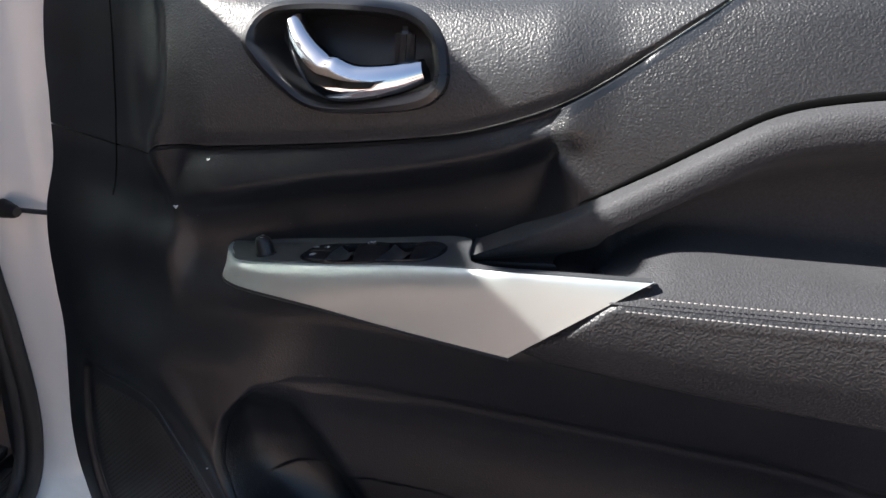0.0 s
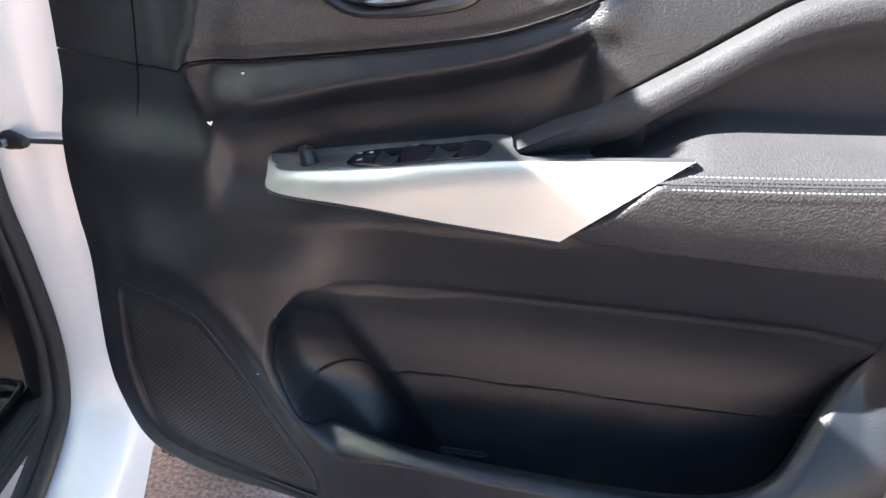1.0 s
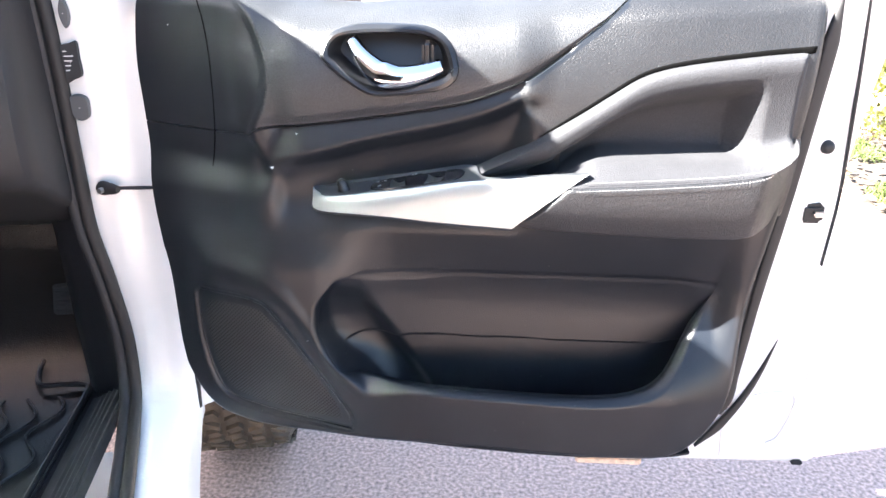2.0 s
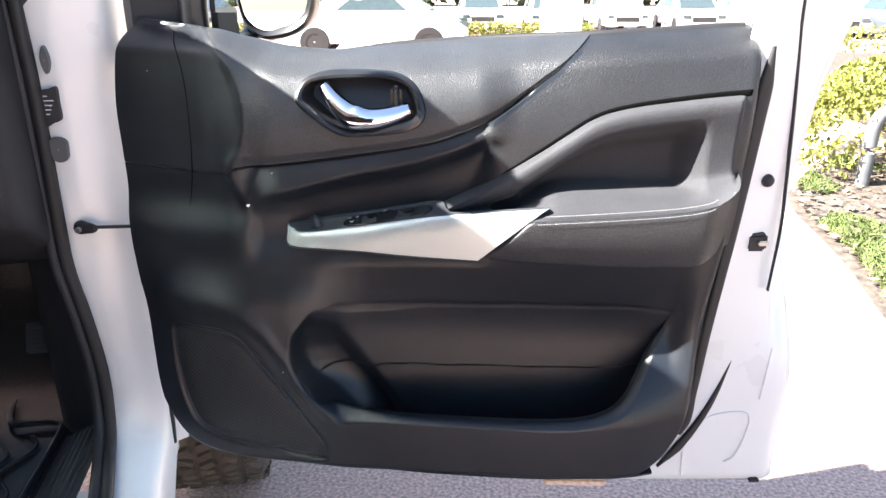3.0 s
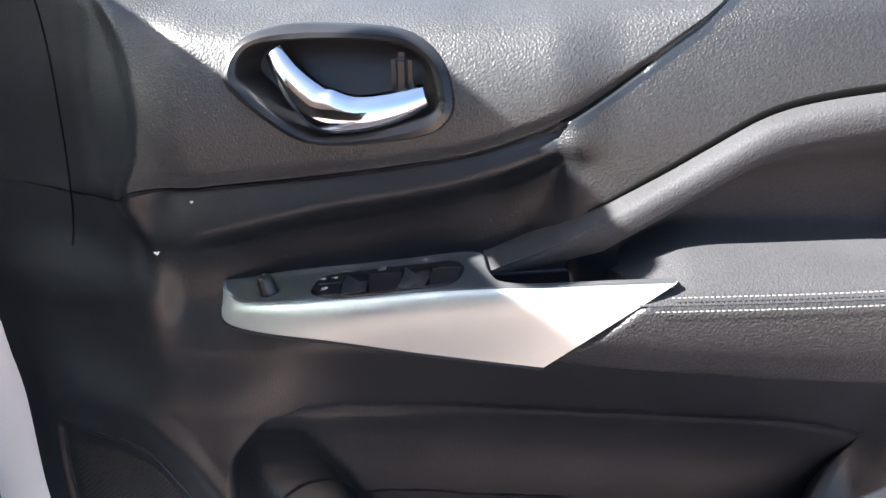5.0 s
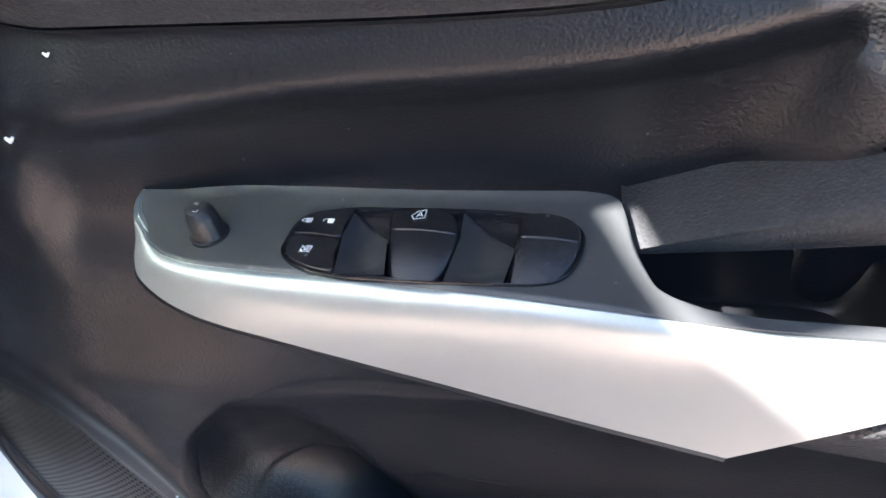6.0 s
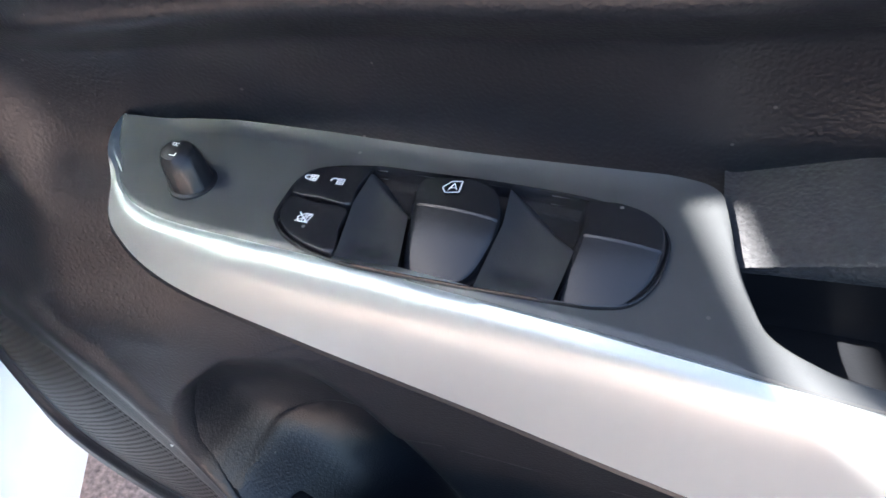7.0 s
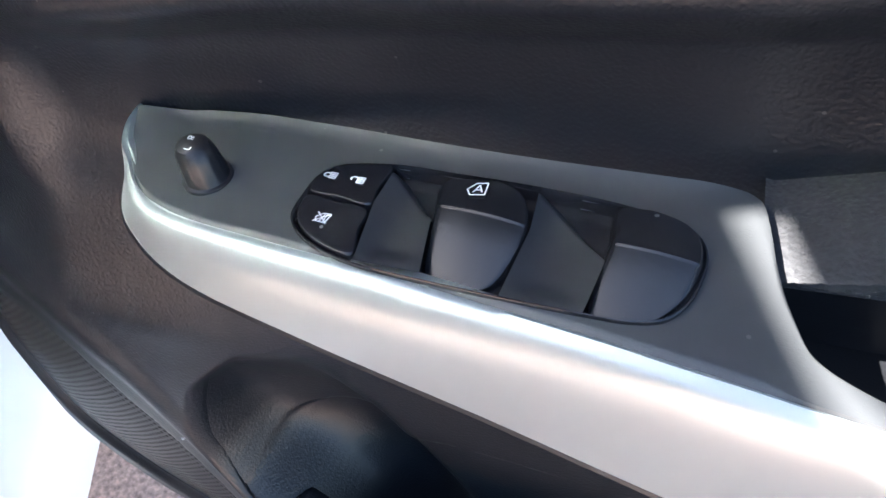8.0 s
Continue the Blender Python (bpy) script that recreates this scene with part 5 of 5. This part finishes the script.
def scatter(name, n, place, size, mat, label, category, up=0.35, ratio=0.5, seed=1):
    """Many small bent leaves in one mesh."""
    rnd = random.Random(seed)
    vs, fs = [], []
    for _ in range(n):
        p = place(rnd)
        if p is None:
            continue
        s = size * rnd.uniform(0.6, 1.3)
        e = Euler((rnd.uniform(-1, 1) * up * 3, rnd.uniform(-1, 1) * up * 3, rnd.uniform(0, 6.3))).to_matrix()
        k = len(vs)
        for q in ((-0.5, 0, 0), (0, -ratio / 2, 0.08), (0.5, 0, 0), (0, ratio / 2, 0.08)):
            vs.append(tuple(Vector(p) + e @ (Vector(q) * s)))
        fs.append((k, k + 1, k + 2, k + 3))
    ob = new(name, mesh(name, vs, fs, mat, smooth=False))
    return tagged(ob, label, category, kind="stuff")


scatter("leaf_litter", 2600, lambda r: (lambda y: (float(bed_edge(y)) + 0.03 + r.random() ** 1.5 * 3.5, y, 0.055))(r.uniform(0.5, 7)), 0.07, LITTER, "dry fallen leaves on the soil", "leaves", up=0.15, seed=3)


def blade(r):
    y = r.uniform(0.3, 4.6)
    x = float(bed_edge(y)) + 0.05 + abs(r.gauss(0, 0.35))
    if noise.noise(Vector((x * 2.2, y * 1.3, 4))) < (-0.05 if y < 2.6 else 0.12):
        return None
    return (x, y, 0.06)


scatter("grass_tuft", 9000, blade, 0.06, GRASS, "patchy green grass along the bed", "grass", up=0.5, ratio=0.16, seed=5)


def hedge(r):
    y = r.uniform(3.7, 6.4)
    front = 3.0 + 0.9 * max(0, y - 4.6)
    x = r.uniform(front, 7.5)
    top = 0.62 + 0.14 * noise.noise(Vector((x * 1.3, y * 1.3, 2))) - 0.35 * max(0, 0.35 - (x - front)) - 0.5 * max(0, 4.1 - y)
    z = top * (1 - r.random() ** 2.2)
    edge = min(x - front, y - 3.7, top - z)
    if edge > 0.22 or z < 0.08:
        return None
    if noise.noise(Vector((x * 4, y * 4, z * 4))) < -0.28:
        return None
    return (x, y, z + 0.03)


scatter("hedge", 80000, hedge, 0.045, LEAF, "bright yellow-green clipped hedge in full sun", "hedge", up=0.5, ratio=0.6, seed=7)
PIPE = material("grey_steel_pipe", (0.17, 0.18, 0.19), 0.45, metal=0.4, vary=0.15, vary_size=0.1)
rail = thing("bent_rail", "grey bent steel pipe rail in front of the hedge", "rail", at=(3.33, 3.74, 0))
part("pipe", tube("pipe", [np.array(q) - np.array((3.33, 3.74, 0)) for q in run([(3.33, 3.74, 0.02), (3.33, 3.74, 0.40), (3.35, 3.74, 0.50), (3.42, 3.74, 0.57), (3.52, 3.74, 0.60), (4.8, 3.76, 0.62)], 50)], 0.045, PIPE, sides=16), rail)
part("foot_plate", tube("foot_plate", [(0, 0, 0.0), (0, 0, 0.03)], 0.08, PIPE, sides=16), rail)
drum = thing("garden_light", "low dark green garden light box on the soil", "garden light", at=(3.75, 3.55, 0.03))
part("body", loft("body", [[(r * math.cos(a), r * math.sin(a), z) for a in np.linspace(0, 2 * math.pi, 24, endpoint=False)] for r, z in ((0.10, 0.0), (0.10, 0.10), (0.085, 0.12), (0.01, 0.122))], material("dark_green_plastic", (0.04, 0.06, 0.06), 0.5)), drum)
stake = thing("rusty_stake", "rusty brown steel stake in the soil", "stake", at=(3.05, 2.72, 0.0))
part("bar", tube("bar", [(0, 0, 0), (0.01, 0, 0.2), (0.03, 0.01, 0.5)], 0.022, material("rust", (0.22, 0.11, 0.07), 0.9, vary=0.4, vary_size=0.02), sides=8), stake)

# ---- car park beyond ----
CAR_GLASS = material("dark_car_glass", (0.05, 0.07, 0.075), 0.08, vary=0.1)
TRIM = material("black_car_trim", (0.02, 0.02, 0.02), 0.5)


def car(x, y, turn, paint, label, length=4.5, height=1.45, width=1.78, pickup=False):
    ob = thing("parked_car", label, "car", group="cars parked across the lot", at=(x, y, fall(y)))
    ob.rotation_euler = (0, 0, turn)
    L = length / 2
    if pickup:
        side = [(-L, 0.45), (-L, 0.95), (-L + 0.1, 1.0), (-0.35, 1.02), (-0.30, height - 0.05), (-0.15, height), (0.75, height), (0.95, height - 0.06), (1.45, 1.08), (L - 0.2, 0.98), (L, 0.8), (L, 0.42), (L - 0.1, 0.35), (-L + 0.1, 0.38)]
    else:
        side = [(-L, 0.40), (-L, 0.72), (-L + 0.1, 0.92), (-L + 0.75, 0.98), (-L + 1.25, height - 0.08), (-L + 1.6, height), (0.25, height), (0.7, height - 0.06), (1.35, 0.95), (L - 0.3, 0.82), (L, 0.62), (L, 0.38), (L - 0.1, 0.28), (-L + 0.1, 0.30)]
    rows = []
    for k, s in ((-1, 0.9), (-0.97, 0.97), (-0.9, 1.0), (0, 1.0), (0.9, 1.0), (0.97, 0.97), (1, 0.9)):
        c = np.array((0, 0.62))
        q = c + (np.array(side) - c) * (1.0, s)
        rows.append([(a, k * width / 2 * (1 - 0.16 * float(step(0.9, height, b))), b) for a, b in q])
    part("body", loft("body", rows, paint, sharp=30), ob)
    top = height - 0.09
    base = 1.0 if not pickup else 1.06
    for sgn in (-1, 1):
        f = [(0.78, base), (0.42, top), (-0.35 if not pickup else -0.18, top), (-0.75 if not pickup else -0.26, base)]
        P = [[(lerp(f[3][0], f[0][0], k), sgn * (width / 2 * (1 - 0.16 * float(step(0.9, height, base))) + 0.002), base) for k in (0, 0.5, 1)],
             [(lerp(f[2][0], f[1][0], k), sgn * (width / 2 * (1 - 0.16 * float(step(0.9, height, top))) * 0.995), top) for k in (0, 0.5, 1)]]
        part("side_window", grid("side_window", P, CAR_GLASS, thick=(0, -sgn * 0.01, 0), smooth=False), ob)
    fx = (1.30, 0.72) if not pickup else (1.38, 0.97)
    part("windscreen", grid("windscreen", [[(fx[0] + 0.012, w, base - 0.02) for w in (-width * 0.40, 0, width * 0.40)], [(fx[1] + 0.012, w, top + 0.0) for w in (-width * 0.34, 0, width * 0.34)]], CAR_GLASS, thick=(0.01, 0, 0.006), smooth=False), ob)
    part("grille", box("grille", (L - 0.04, -0.45, 0.50), (L + 0.015, 0.45, 0.68), TRIM, 0.01), ob)
    for w in (-0.66, 0.66):
        part("headlight", box("headlight", (L - 0.22, w - 0.14, 0.62), (L + 0.01, w + 0.14, 0.76), CAR_GLASS, 0.02), ob)
    for wx in (-L + 0.85, L - 0.85):
        for wy in (-width / 2 + 0.08, width / 2 - 0.08):
            rr = [[(wx + r * math.cos(a), wy + v, 0.33 + r * math.sin(a)) for a in np.linspace(0, 2 * math.pi, 28, endpoint=False)] for v, r in ((-0.11, 0.19), (-0.11, 0.31), (-0.08, 0.33), (0.08, 0.33), (0.11, 0.31), (0.11, 0.19))]
            wheel_ob = part("wheel", mesh("wheel", [(wx, wy, 0.33)], [], TRIM), ob)
            part("tyre", loft("tyre", rr, RUBBER, cap=False), wheel_ob)
            part("rim", loft("rim", [[(wx + r * math.cos(a), wy + v, 0.33 + r * math.sin(a)) for a in np.linspace(0, 2 * math.pi, 20, endpoint=False)] for v, r in ((-0.10, 0.2), (-0.10, 0.03), (0.10, 0.03), (0.10, 0.2))], TRIM, cap=False), wheel_ob)
    return ob


SILVER_CAR = material("silver_car_paint", (0.55, 0.57, 0.58), 0.3, metal=0.3, coat=0.4)
DARK_CAR = material("dark_grey_car_paint", (0.07, 0.08, 0.09), 0.3, coat=0.5)
car(-1.35, 16.0, 0.0, WHITE, "white sedan crossing the sunlit lot", 4.2, 1.4)
rnd = random.Random(4)
kinds = [(WHITE, "white parked sedan in a distant row", False), (SILVER_CAR, "silver parked sedan in a distant row", False), (WHITE, "white parked pickup in a distant row", True), (DARK_CAR, "dark grey parked car in a distant row", False), (WHITE, "white parked van-like wagon in a distant row", False)]
for k in range(11):
    mat, lab, pk = kinds[(k * 3 + k // 4) % 5]
    car(-13.0 + 2.85 * k + rnd.uniform(-0.2, 0.2), 30.5 + rnd.uniform(-0.4, 0.4), -math.pi / 2 + rnd.uniform(-0.05, 0.05), mat, lab, 4.5 + 0.6 * pk, 1.5 + 0.3 * pk, pickup=pk)
for k in range(5):
    mat, lab, pk = kinds[(k * 2 + 1) % 5]
    car(13.5 + 2.9 * k, 26.5, -math.pi / 2, mat, lab, 4.5 + 0.6 * pk, 1.5 + 0.3 * pk, pickup=pk)
sign = thing("sign_panel", "pale green blank sign panel on a low wall", "sign", at=(3.55, 21.0, fall(21.0)))
part("panel", box("panel", (-0.62, -0.06, 0.35), (0.62, 0.06, 2.4), material("pale_green_paint", (0.42, 0.55, 0.40), 0.5, vary=0.06), 0.02), sign)
part("plinth", box("plinth", (-0.75, -0.15, 0.0), (0.75, 0.15, 0.36), CONCRETE, 0.02), sign)
pole = thing("light_pole", "grey steel light pole in the car park", "pole", at=(8.9, 24.0, fall(24.0)))
part("shaft", tube("shaft", [(0, 0, 0), (0, 0, 3), (0, 0, 7)], [0.16, 0.13, 0.09], PIPE, sides=14), pole)
part("base", tube("base", [(0, 0, 0), (0, 0, 0.35)], 0.28, CONCRETE, sides=16), pole)


def strip_plants(x0, x1, y0, y1, h):
    return lambda r: (r.uniform(x0, x1), r.uniform(y0, y1), fall(y0) + h * r.random() ** 0.7)


scatter("verge_grass", 5000, strip_plants(-8, 5, 23.2, 24.0, 0.55), 0.16, LEAF, "yellow-green planting strip across the lot", "planting", up=0.5, ratio=0.35, seed=11)
scatter("verge_grass", 4000, strip_plants(7, 22, 14.2, 15.4, 0.6), 0.13, LEAF, "yellow-green planting strip beside the lot", "planting", up=0.5, ratio=0.4, seed=12)
FAR = material("far_trees", (0.10, 0.13, 0.07), 0.9, vary=0.5, vary_size=1.5)
scatter("tree_line", 9000, lambda r: (lambda x: (x, 60 + r.uniform(-2, 2), -0.75 + (3.5 + 2.5 * noise.noise(Vector((x * 0.15, 0, 0)))) * r.random() ** 0.6))(r.uniform(-60, 70)), 1.1, FAR, "hazy line of trees far behind the cars", "trees", up=0.5, ratio=0.7, seed=13)
